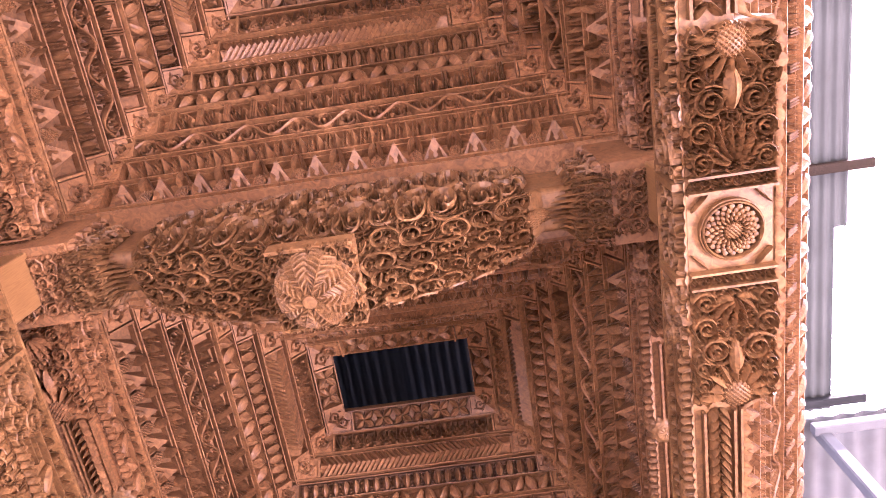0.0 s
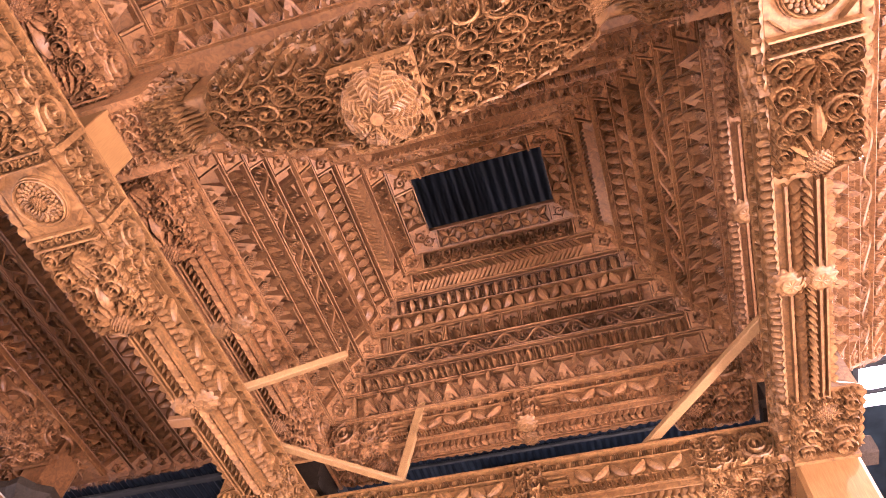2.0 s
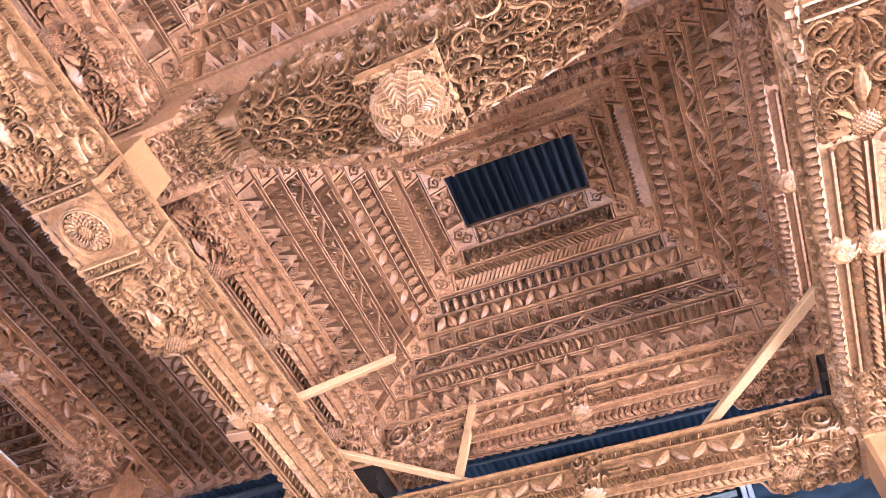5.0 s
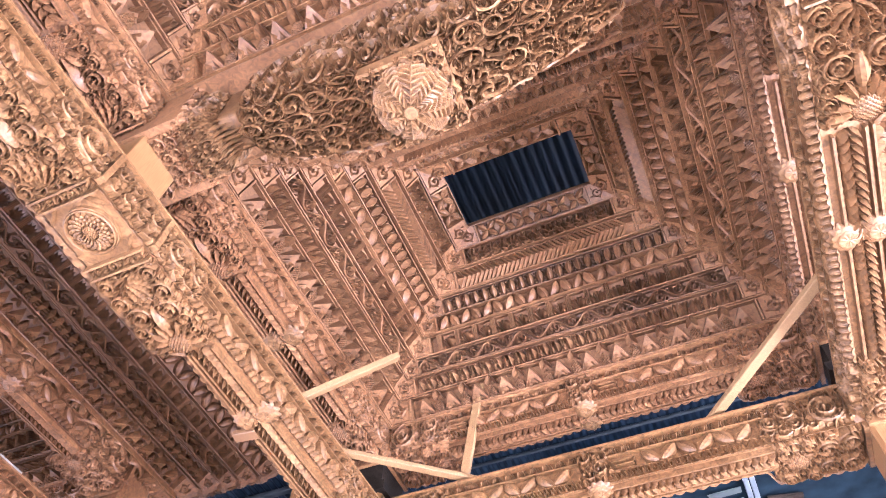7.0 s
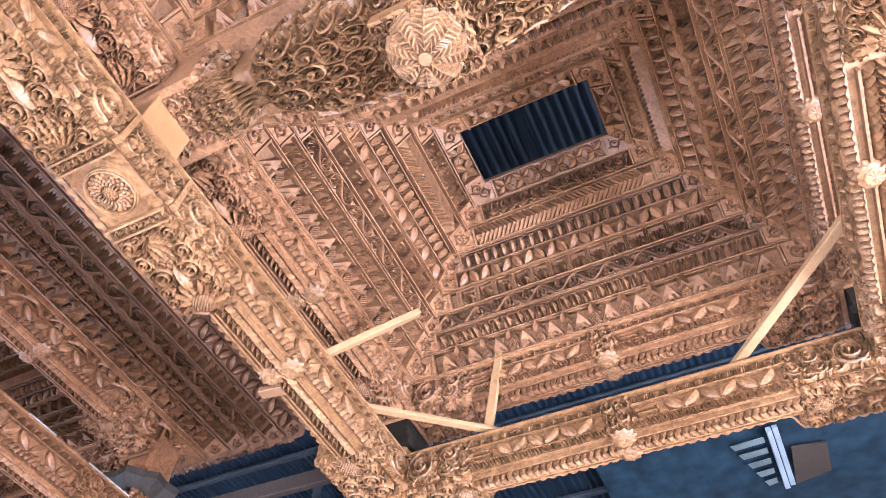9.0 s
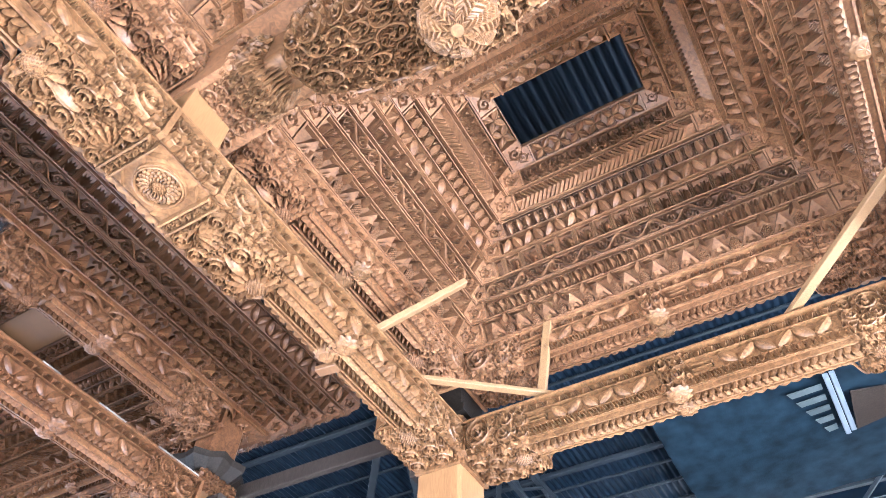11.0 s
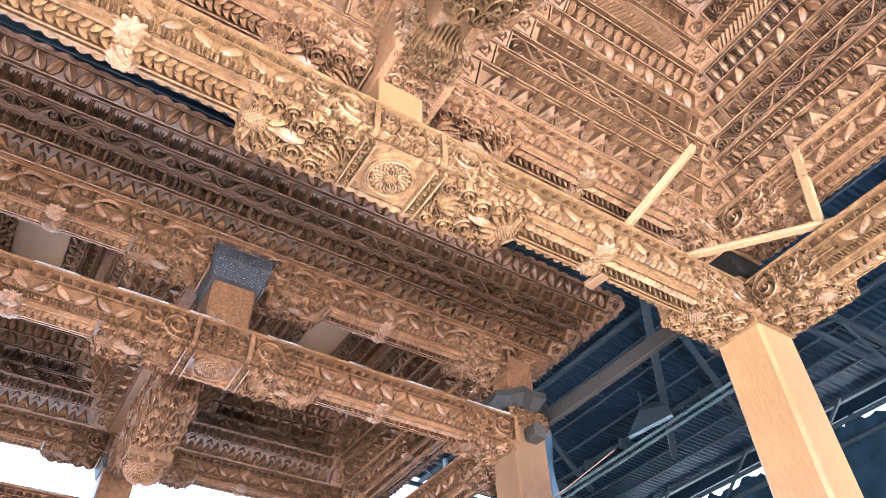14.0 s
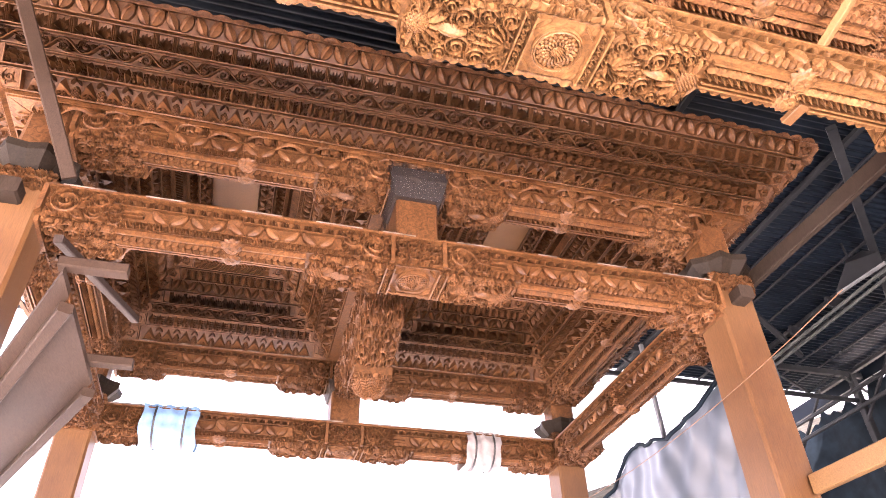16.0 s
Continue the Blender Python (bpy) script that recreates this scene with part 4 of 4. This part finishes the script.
def cap_star(mat, parent, x, y, z, r):
    """A flared eight-pointed cap on a post."""
    b = Bag()
    n = 16
    th = np.arange(n + 1) / n * 2 * np.pi
    star = np.where(np.arange(n + 1) % 2 == 0, 1.0, 0.84)
    prof = [(0.62, 0.0), (0.72, 0.02), (0.98, 0.085), (1.0, 0.13), (0.2, 0.132)]
    pos = np.array([[(r * f * s * np.cos(a), r * f * s * np.sin(a), h) for f, h in prof] for a, s in zip(th, star)])
    b.grid(pos, (0, 0, 1), False)
    v, q = b.v[0], b.f[0]
    m = v[q].mean(1)
    n_ = np.cross(v[q[:, 1]] - v[q[:, 0]], v[q[:, 2]] - v[q[:, 0]])
    if (n_ * (m - v.mean(0))).sum() < 0:
        b.f[0] = q[:, ::-1]
    return part("post_cap", b, mat, parent, "grey flared star-shaped cap", pose(x, y, z, 0, 0, 22.5))


def tiers(parent, mat, rect0, rect1, z0, z1):
    """Nine stepped rings of carved beams climbing to the opening."""
    def lerp(f):
        return [p + (q - p) * f for p, q in zip(rect0, rect1)]
    cxy = ((rect1[0] + rect1[1]) / 2, (rect1[2] + rect1[3]) / 2)
    for i, kind in enumerate(KINDS):
        f0, f1 = TIER_IN[i], TIER_IN[i + 1]
        za, zb = z0 + (z1 - z0) * TIER_UP[i], z0 + (z1 - z0) * TIER_UP[i + 1]
        R0, R1 = lerp(f0), lerp(f1)
        RL = lerp(f0 + (f1 - f0) * 0.16)
        for side in range(4):
            def ends(R):
                x0, x1, y0, y1 = R
                return [((x0, y1), (x1, y1)), ((x1, y1), (x1, y0)), ((x1, y0), (x0, y0)), ((x0, y0), (x0, y1))][side]
            (p0, q0), (pl, ql), (p1, q1) = ends(R0), ends(RL), ends(R1)
            towards = np.array([cxy[0] - (p0[0] + q0[0]) / 2, cxy[1] - (p0[1] + q0[1]) / 2, 0])
            towards = np.array([towards[0] * (side in (1, 3)), towards[1] * (side in (0, 2)), 0])
            towards = towards / np.linalg.norm(towards)
            out = -towards * 0.05
            b = Bag()
            A, Bq, C, D = (np.array([*pl, za]), np.array([*ql, za]), np.array([*p1, zb]), np.array([*q1, zb]))
            n = face_normal(A, Bq, C, towards - np.array([0, 0, 0.3]))
            tier_face(b, Face(A, Bq, C, D, n, sink=0.020), kind)
            E, F = np.array([*p0, za]), np.array([*q0, za])
            al = (F - E) / np.linalg.norm(F - E) * 0.07
            b.hexa([A, Bq, F + out + al, E + out - al], [C, D, D + out * 2.2 + al, C + out * 2.2 - al])
            part("tier_beam", b, mat, parent)
    # a thin frame round the opening
    x0, x1, y0, y1 = rect1
    for lo, hi in (((x0 - 0.10, y1), (x1 + 0.10, y1 + 0.10)), ((x0 - 0.10, y0 - 0.10), (x1 + 0.10, y0)), ((x0 - 0.10, y0), (x0, y1)), ((x1, y0), (x1 + 0.10, y1))):
        b = Bag()
        b.box((*lo, z1), (*hi, z1 + 0.035))
        part("opening_frame", b, mat, parent)


def outer_tiers(parent, mat, ax, ay, reach=1.0, lift=0.0):
    """Five stepped rings leaning out over the ring beam."""
    kinds = [tumpal, diamonds, scroll, fans, petals]
    for i, kind in enumerate(kinds):
        (za, oa), (zb, ob_) = OUTER[i], OUTER[i + 1]
        ka = max(1.0, reach)
        oa, ob_ = oa * min(1.0, reach), ob_ * min(1.0, reach)
        if reach < 1:
            za, zb = 4.44 + lift + (za - 4.44) * 0.70, 4.44 + lift + (zb - 4.44) * 0.70
        om = oa + (ob_ - oa) * 0.18
        for side in range(4):
            def ends(o):
                x, y = ax + o * ka, ay + (o if reach < 1 else max(0.0, o - 0.12))
                return [((-x, y), (x, y)), ((x, y), (x, -y)), ((x, -y), (-x, -y)), ((-x, -y), (-x, y))][side]
            (p0, q0), (pm, qm), (p1, q1) = ends(oa), ends(om), ends(ob_)
            zc = za - 0.005 * (side % 2)
            d = np.array([(0, 1, 0), (1, 0, 0), (0, -1, 0), (-1, 0, 0)][side], float)
            A, Bq, C, D = np.array([*pm, za]), np.array([*qm, za]), np.array([*p1, zb]), np.array([*q1, zb])
            b = Bag()
            n = face_normal(A, Bq, C, d - np.array([0, 0, 0.3]))
            tier_face(b, Face(A, Bq, C, D, n, sink=0.020), kind)
            E, F = np.array([*p0, zc]) - d * (0.24 if i == 0 else 0.06), np.array([*q0, zc]) - d * (0.24 if i == 0 else 0.06)
            b.hexa([A, Bq, F, E], [C, D, D - d * 0.30, C - d * 0.30])
            if i == 0 and reach < 1:
                t = (Bq - A) / np.linalg.norm(Bq - A) * 0.17
                G, H = np.array([*p0, za - 0.004]) - d * 0.16 + t, np.array([*q0, za - 0.004]) - d * 0.16 - t
                tier_face(b, Face(G, H, A - (0, 0, 0.004), Bq - (0, 0, 0.004), (0, 0, -1)), scroll)
            if i == 4:
                ragged(b, C, D, d, 0.045, 0.11, (0, 0, 0.01))
            part("eave_beam", b, mat, parent)


def post(parent, mat, x, y, z1, capital, cap, carved):
    b = Bag()
    c = 0.018
    prof = [(-B2 + c, -B2), (B2 - c, -B2), (B2, -B2 + c), (B2, B2 - c), (B2 - c, B2), (-B2 + c, B2), (-B2, B2 - c), (-B2, -B2 + c)]
    ring = np.array([[(u, w, z) for u, w in prof + prof[:1]] for z in np.linspace(0, z1, 6)])
    b.grid(ring, (0, 0, 0), False)
    v, q = b.v[0], b.f[0]
    n_ = np.cross(v[q[:, 1]] - v[q[:, 0]], v[q[:, 2]] - v[q[:, 0]])
    if (n_ * (v[q].mean(1) - (0, 0, z1 / 2)) * (1, 1, 0)).sum() < 0:
        b.f[0] = q[:, ::-1]
    ob = part("post", b, mat, parent, "honey-coloured square post of planed wood", pose(x, y, 0))
    if capital:
        k = Bag()
        w = B2 + 0.004
        for s in range(4):
            m = Matrix.Rotation(s * math.pi / 2, 3, "Z")
            c4 = [np.array(m @ Vector(p)) for p in ((-w, -w, z1 - 0.13), (w, -w, z1 - 0.13), (-w, -w, z1 - 0.005), (w, -w, z1 - 0.005))]
            side = Face(*c4, np.array(m @ Vector((0, -1, 0))))
            leafwork(k, side, -w, w, 0.0, 0.12, 0.036, 0.024, 81 + s)
        part("capital", k, carved, ob, "carved leaf capital")
    if cap:
        cap_star(CAP_WOOD, ob, 0, 0, z1 - 0.002, 0.27)
    else:
        k = Bag()
        k.box((-0.17, -0.17, z1), (0.17, 0.17, z1 + 0.055))
        k.box((-0.13, -0.13, z1 + 0.055), (0.13, 0.13, ZU))
        part("post_cap", k, CAP_WOOD, ob, "plain grey wooden cap block")
    return ob


def pavilion(name, label, at, a, c, mats, fine_outer, capitals, lift=0.0):
    """A carved house frame: four posts, two rings of tie beams, stepped ceilings in two wells."""
    low, up, tier = mats
    zu = ZU + lift
    top = thing(name, label, "pavilion", "carved pavilions", at=at)
    ai, ci = a - B2, c - B2
    for x, y in ((-a, c), (a, c), (a, -c), (-a, -c)):
        post(top, POST_OLD if capitals else POST_WOOD, x, y, 4.03, capitals, capitals, low)
    runs = [((-a, -ci), (-a, ci), (1, 0)), ((a, -ci), (a, ci), (-1, 0)), ((-ai, c), (ai, c), (0, -1)), ((-ai, -c), (ai, -c), (0, 1))]
    for sx, sy in itertools.product((-1, 1), (-1, 1)):
        b = Bag()
        b.bar((sx * (a + B2 - 0.01), sy * c, ZL + 0.10), (sx * (a + B2 + 0.11), sy * c, ZL + 0.10), 0.11, 0.10)
        part("tenon", b, GREY_WOOD, top, "sawn tenon end")
        b = Bag()
        b.bar((sx * a, sy * c, 4.10), (sx * a, sy * c, zu + HU + 0.3), 0.24, 0.24, (0, 1, 0))
        part("post_head", b, up, top)
    boss = None
    for p, q, inner in runs:
        for nm, z, h, mat in (("tie_beam", ZL, HL, low), ("ring_beam", zu, HU, up)):
            pp, qq = np.array(p, float), np.array(q, float)
            face = (1, 0) if capitals and inner == (-1, 0) else inner
            ob = tie_beam(nm, top, mat, pp, qq, z, h, face, "carved tie beam with leaf scrolls and a row of lozenges" if nm == "tie_beam" else "", fine_outer)
            d = (qq - pp) / np.linalg.norm(qq - pp)
            L = np.linalg.norm(qq - pp)
            spots = (-L / 4 - 0.03, L / 4 + 0.03) if L > 3.4 else (0.0,)
            for s in spots:
                m = (pp + qq) / 2 + d * s
                n = np.array(face, float)
                for sign in (1, -1):
                    if boss is None:
                        boss = lump(0.060, 0.036, 10, 3, (40, 16)).data("flower_boss")
                    e = m + n * sign * (B2 - 0.01)
                    part("flower_boss", boss, mat, ob, at=pose(e[0] - n[0] * sign * (0.02 if sign > 0 else 0.02 + SLIM), e[1] - n[1] * sign * (0.02 if sign > 0 else 0.02 + SLIM), z - 0.006))
                    part("flower_boss", boss, mat, ob, at=pose(e[0] + n[0] * sign * (0.015 if sign > 0 else 0.015 - SLIM), e[1] + n[1] * sign * (0.015 if sign > 0 else 0.015 - SLIM), z + h * 0.55) @ Vector((-n[0] * sign, -n[1] * sign, 0)).to_track_quat("Z", "Y").to_matrix().to_4x4() @ Matrix.Diagonal((0.8, 0.8, 0.7, 1)))
    # blocks between the two rings at the centre beam
    for sx in (-1, 1):
        b = Bag()
        if capitals:
            b.bar((sx * a, 0.0, ZL + HL), (sx * a, 0.0, zu - 0.11), 0.27, 0.27, (0, 1, 0), 0.05)
            part("spacer_block", b, TEAK_OLD, top, "square brown spacer block")
            b = Bag()
            lo, hi, m = 0.15, 0.185, sx * (a + 0.02)
            for za, zb, e, f in ((zu - 0.11, zu + 0.03, lo, hi), (zu + 0.03, zu + 0.12, hi, hi - 0.01)):
                b.hexa([(m - e, -e, za), (m + e, -e, za), (m + e, e, za), (m - e, e, za)], [(m - f, -f, zb), (m + f, -f, zb), (m + f, f, zb), (m - f, f, zb)])
            block = part("bearing_block", b, DARK_WOOD, top, "dark flared bearing block")
            if sx > 0:
                w = Bag()
                th, zs = np.linspace(0, 2 * np.pi, 49), np.linspace(zu - 0.13, zu + 0.13, 12)
                T, Z = np.meshgrid(th, zs, indexing="ij")
                r = (0.165 + 0.035 * (Z - zs[0]) / 0.26) / np.maximum(np.abs(np.cos(T)), np.abs(np.sin(T))) + 0.006 * np.sin(T * 7 + Z * 40)
                w.grid(np.stack([m + r * np.cos(T), r * np.sin(T), Z], -1), (1, 0, 0))
                part("plastic_wrap", w, PLASTIC, block, "crumpled clear plastic wrap")
            continue
        b.bar((sx * (a - 0.02), -0.04, ZL + HL + 0.016), (sx * (a - 0.02), -0.04, zu - 0.10), 0.26, 0.22, (0, 1, 0), 0.02)
        part("spacer_block", b, POST_WOOD, top, "sawn pale spacer block")
        b = Bag()
        w = 0.165
        x0, x1 = sx * (a - 0.31), sx * (a + 0.10)
        b.hexa([(x0, -w, zu - 0.10), (x1, -w, zu - 0.10), (x1, w, zu - 0.10), (x0, w, zu - 0.10)], [(x0 - sx * 0.02, -w - 0.02, zu + 0.2), (x1, -w - 0.02, zu + 0.2), (x1, w + 0.02, zu + 0.2), (x0 - sx * 0.02, w + 0.02, zu + 0.2)])
        under = Face((x0, -w, zu - 0.10), (x0, w, zu - 0.10), (x1, -w, zu - 0.10), (x1, w, zu - 0.10), (0, 0, -1))
        leafwork(b, under, -w + 0.045, w - 0.045, 0.045, under.w - 0.045, 0.034, 0.014, 85)
        for y in (0.0, under.w - 0.035):
            stamp(b, under, PYRAMID, [(-w + 0.012 + i * 0.0142, y + 0.010 + 0.015 * j, 0, 0.0075, 0.0075, 0.008) for i in range(23) for j in (0, 1)])
        end_face = Face((x0, -w, zu - 0.10), (x0, w, zu - 0.10), (x0 - sx * 0.02, -w - 0.02, zu + 0.2), (x0 - sx * 0.02, w + 0.02, zu + 0.2), (-sx, 0, 0))
        leafwork(b, end_face, -w, w, 0.01, 0.29, 0.04, 0.018, 87)
        part("bearing_block", b, up, top, "carved bearing block under the centre beam")
    z0 = zu + HU + 0.014
    for sy in (1, -1):
        near, far = sy * 0.16, sy * (ci + 0.012)
        n1, f1 = sy * 1.03, sy * 1.45 * c / 2.264
        r0 = (-ai - 0.012, ai + 0.012, min(near, far), max(near, far))
        r1 = (-0.42, 0.42, min(n1, f1), max(n1, f1))
        tiers(top, tier, r0, r1, z0, 5.36)
        if capitals:
            b = Bag()
            b.box((-0.47, min(n1, f1) - 0.05, 5.40), (0.47, max(n1, f1) + 0.05, 5.42))
            part("closing_board", b, POST_WOOD, top, "plain pale board closing the well")
    for sy in (1, -1):
        b = Bag()
        b.box((-ai, min(sy * 0.03, sy * 0.20), z0 - 0.02), (ai, max(sy * 0.03, sy * 0.20), z0 + 0.05))
        part("well_rail", b, tier, top)
    centre_beam(top, low if name == "carved_pavilion" else up, a)
    outer_tiers(top, tier, a + B2, c + B2, 0.92 if fine_outer else 1.22, lift)
    return top


front = pavilion("carved_pavilion", "carved teak house frame with stepped ceiling and honey-coloured posts", (0, 0, 0), 1.353, 2.264, (TEAK_PALE, TEAK, TEAK), False, False)
rear = pavilion("carved_pavilion_old", "darker carved teak house frame with a stepped ceiling, standing behind", (-4.62, -0.155, 0.09), 1.40, 2.23, (TEAK_OLD, TEAK_OLD, TEAK_OLD), True, True, 0.10)

# ---- loose timber, sheets and cables ----
def batten(label, p, q, w, h, mat, up=(0, 0, 1), name="batten", group="loose battens"):
    b = Bag()
    b.bar(p, q, w, h, up)
    ob = part(name, b, mat)
    return tagged(ob, label, "timber", group)


batten("short sawn batten propped on the tie beam", (-1.27, 1.25, 3.93), (-0.86, 1.53, 4.39), 0.055, 0.035, STICK_WOOD, (1, 1, 0))
batten("upright sawn batten standing on the tie beam", (-0.71, 2.13, 3.955), (-0.59, 2.09, 4.60), 0.05, 0.03, STICK_WOOD, (0, 1, 0))
batten("thin sawn batten lying across the frame's corner", (-1.30, 1.64, 3.975), (-0.60, 2.20, 3.975), 0.045, 0.025, STICK_WOOD)
batten("long sawn batten lying across the frame's corner", (0.52, 2.25, 3.975), (1.33, 1.33, 3.975), 0.05, 0.03, STICK_WOOD)
batten("weathered tie plank between the two pavilions", (-1.56, 2.30, 4.13), (-3.20, 2.30, 4.15), 0.05, 0.11, GREY_WOOD, name="tie_plank", group="")
batten("dark leaning pole resting on the old tie beam", (-2.93, -2.10, 3.98), (-2.24, -2.56, 4.92), 0.075, 0.06, PLANK_WOOD, (1, 0, 0), name="pole", group="")
batten("pale ledger rail between the posts", (-3.06, 2.16, 2.66), (-1.50, 2.24, 2.66), 0.05, 0.11, STICK_WOOD, name="ledger", group="")

batten("short sawn peg tucked under the tie beam", (-1.455, 1.165, 3.708), (-1.34, 1.18, 3.708), 0.055, 0.03, POST_OLD, name="peg", group="")

deck = thing("scaffold_deck", "rough scaffold deck of plywood boards on battens", "scaffold")
D = np.array([-0.905, -0.425, 0.0])
for (xa, xb) in ((-1.95, -2.10), (-2.20, -2.78)):
    b = Bag()
    A, Bq = np.array([xa, -1.665, 2.75]), np.array([xb, -1.665, 2.75])
    E = np.array([0, 0, 0.028])
    b.hexa([A, Bq, Bq + D * 2.6, A + D * 2.6], [A + E, Bq + E, Bq + D * 2.6 + E, A + D * 2.6 + E])
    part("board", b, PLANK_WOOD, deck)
    b = Bag()
    b.bar(Bq + D * 0.02 + (-0.02, 0, -0.022), Bq + D * 2.6 + (-0.02, 0, -0.022), 0.05, 0.04)
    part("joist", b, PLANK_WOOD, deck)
for x, l in ((-1.97, -1.47), (-2.66, -1.50)):
    b = Bag()
    b.bar((x, -1.69, 2.798), (x, l, 2.798), 0.05, 0.04)
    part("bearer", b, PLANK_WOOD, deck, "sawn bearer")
for x, y in ((-1.97, -2.4), (-2.66, -2.45), (-4.1, -2.62)):
    b = Bag()
    b.bar((x, y, 0), (x, y, 2.70), 0.07, 0.07, (0, 1, 0))
    part("leg", b, GREY_WOOD, deck)

batten("dark stick wedged under the old frame", (-3.10, -2.10, 3.70), (-4.3, -1.85, 3.96), 0.05, 0.05, DARK_WOOD, name="stick", group="")

# cloth wrapped round the far tie beam
def wrap(label, y, width, mat):
    b = Bag()
    x0, z0 = -6.02, 3.915
    th = np.linspace(0, 2 * np.pi, 60)
    ys = np.linspace(-width / 2, width / 2, 18)
    T, Y = np.meshgrid(th, ys, indexing="ij")
    r = 0.215 + 0.008 * np.sin(Y * 60 + T * 3) + 0.006 * np.sin(T * 9)
    c, s = np.cos(T), np.sin(T)
    k = np.maximum(np.abs(c) ** 4, np.abs(s) ** 4) ** -0.10
    b.grid(np.stack([x0 + c * r * k * 0.92, y + Y + 0.01 * np.sin(T * 4), z0 + s * r * k * 0.78], -1), (1, 0, 0))
    ob = thing("cloth_wrap", label, "cloth", "cloth wraps")
    part("wrap", b, mat, ob)
    for o in (-width * 0.28, width * 0.25):
        t = Bag()
        pos = np.array([[(x0 + np.cos(a) * 0.226 * 1.0, y + o + j * 0.018, z0 + np.sin(a) * 0.19) for j in (0, 1)] for a in th])
        t.grid(pos, (1, 0, 0))
        part("tape", t, BLACK, ob)
    return ob


wrap("blue and white cloth wrapped round the far tie beam", -1.66, 0.46, CLOTH_BLUE)
wrap("grey cloth wrapped round the far tie beam", 1.17, 0.34, CLOTH_GREY)

# tarpaulin hung beside the old pavilion
bag = Bag()
U, V = np.meshgrid(np.linspace(0, 1, 140), np.linspace(0, 1, 90), indexing="ij")
X = -8.2 + U * 3.7
top = 4.60 - 0.35 * np.sin(np.clip((U - 0.28) / 0.72, 0, 1) * np.pi) ** 1.2 + 0.5 * np.clip((U - 0.7) / 0.3, 0, 1) ** 2 - 0.5 * np.clip((0.28 - U) / 0.28, 0, 1)
Zt = top * (1 - V) + 0.4 * V
Y = 3.45 + 0.10 * np.sin(U * 7 + V * 5) + 0.030 * np.sin(U * 23 - V * 17 + 2 * np.sin(V * 5)) + 0.05 * np.sin(V * 9 + U * 8) + 0.018 * np.sin(U * 31 + V * 42 + 3 * np.sin(U * 9)) + 0.012 * np.sin(U * 70 - V * 25)
P = np.stack([X, Y, Zt], -1)
bag.grid(P, (0, -1, 0))
bag.grid(P + (0, 0.008, 0), (0, 1, 0))
tarp = thing("tarpaulin", "grey translucent tarpaulin hung in folds from a rope", "tarpaulin")
part("sheet", bag, TARP, tarp)
b = Bag()
th = np.linspace(0, 2 * np.pi, 9)
pos = np.stack([np.stack([X[:, 0], Y[:, 0] + 0.025 * np.cos(a) - 0.02, Zt[:, 0] + 0.022 * np.sin(a) + 0.02 * np.sin(U[:, 0] * 40)], -1) for a in th], 1)
b.grid(pos, (0, 0, 1))
part("rolled_edge", b, NET, tarp, "dark rolled upper edge")


def wire(label, pts, r, mat, name="cable"):
    cu = bpy.data.curves.new(name, "CURVE")
    cu.dimensions, cu.bevel_depth, cu.bevel_resolution = "3D", r, 2
    sp = cu.splines.new("POLY")
    sp.points.add(len(pts) - 1)
    for k, p in enumerate(pts):
        sp.points[k].co = (*p, 1)
    ob = new(name, cu)
    cu.materials.append(mat)
    return tagged(ob, label, "cable")


wire("thin orange cable strung across the yard", [(-1.9 - 0.35 * k, 1.6, 3.10 + 0.004 * (k - 5) ** 2 - 0.05) for k in range(11)], 0.0028, CABLE)
for x0, y0, z0, x1, y1, z1 in ((-6.55, 3.6, 5.70, -6.33, 3.6, 0.0), (-5.2, 3.7, 5.7, -5.2, 3.7, 0.0)):
    b = Bag()
    b.bar((x0, y0, z0), (x1, y1, z1), 0.05, 0.05, (0, 1, 0))
    tagged(part("strut", b, WHITE_STEEL), "thin pale steel strut behind the tarpaulin", "strut", "steel struts")

# small black power strip tied to the old post
box = thing("power_strip", "small black power strip tied to the post", "power strip")
b = Bag()
b.bar((-3.06, -2.56, 3.40), (-3.06, -2.42, 3.40), 0.05, 0.06)
part("housing", b, BLACK, box)

# pale steel shed next door
neighbour = thing("neighbour_shed", "pale steel frame and sheet roof of the shed next door", "shed")
for y0, y1, x0, x1, z in ((3.4, 9.0, 3.3, 8.0, 7.4),):
    part("roof_sheet", corrugated(x0, x1, y0, y1, z, z - 0.4, 0.2, 0.03), WHITE_STEEL, neighbour)
for p, q, w in (((3.5, 3.5, 0), (3.5, 3.5, 7.35), 0.12), ((3.4, 3.42, 7.25), (8.0, 3.42, 7.25), 0.10), ((3.5, 3.5, 6.2), (4.8, 3.45, 7.2), 0.07), ((7.6, 3.5, 0), (7.6, 3.5, 7.3), 0.12), ((3.5, 8.8, 0), (3.5, 8.8, 7.0), 0.12), ((7.6, 8.8, 0), (7.6, 8.8, 7.0), 0.12)):
    b = Bag()
    b.bar(p, q, w, w, (0, 1, 0) if abs(p[0] - q[0]) < 1e-6 else (0, 0, 1))
    part("steel_member", b, WHITE_STEEL, neighbour)
far = thing("far_shed", "distant shed with a pale corrugated roof", "shed")
b = corrugated(-15.5, -9.0, 3.6, 9.5, 4.6, 6.6, 0.25, 0.03)
part("roof_sheet", b, SHEET_PALE, far)
for x in (-15.2, -9.2):
    for y, z in ((3.8, 4.62), (9.3, 6.5)):
        b = Bag()
        b.bar((x, y, 0), (x, y, z), 0.12, 0.12, (0, 1, 0))
        part("column", b, WHITE_STEEL, far)
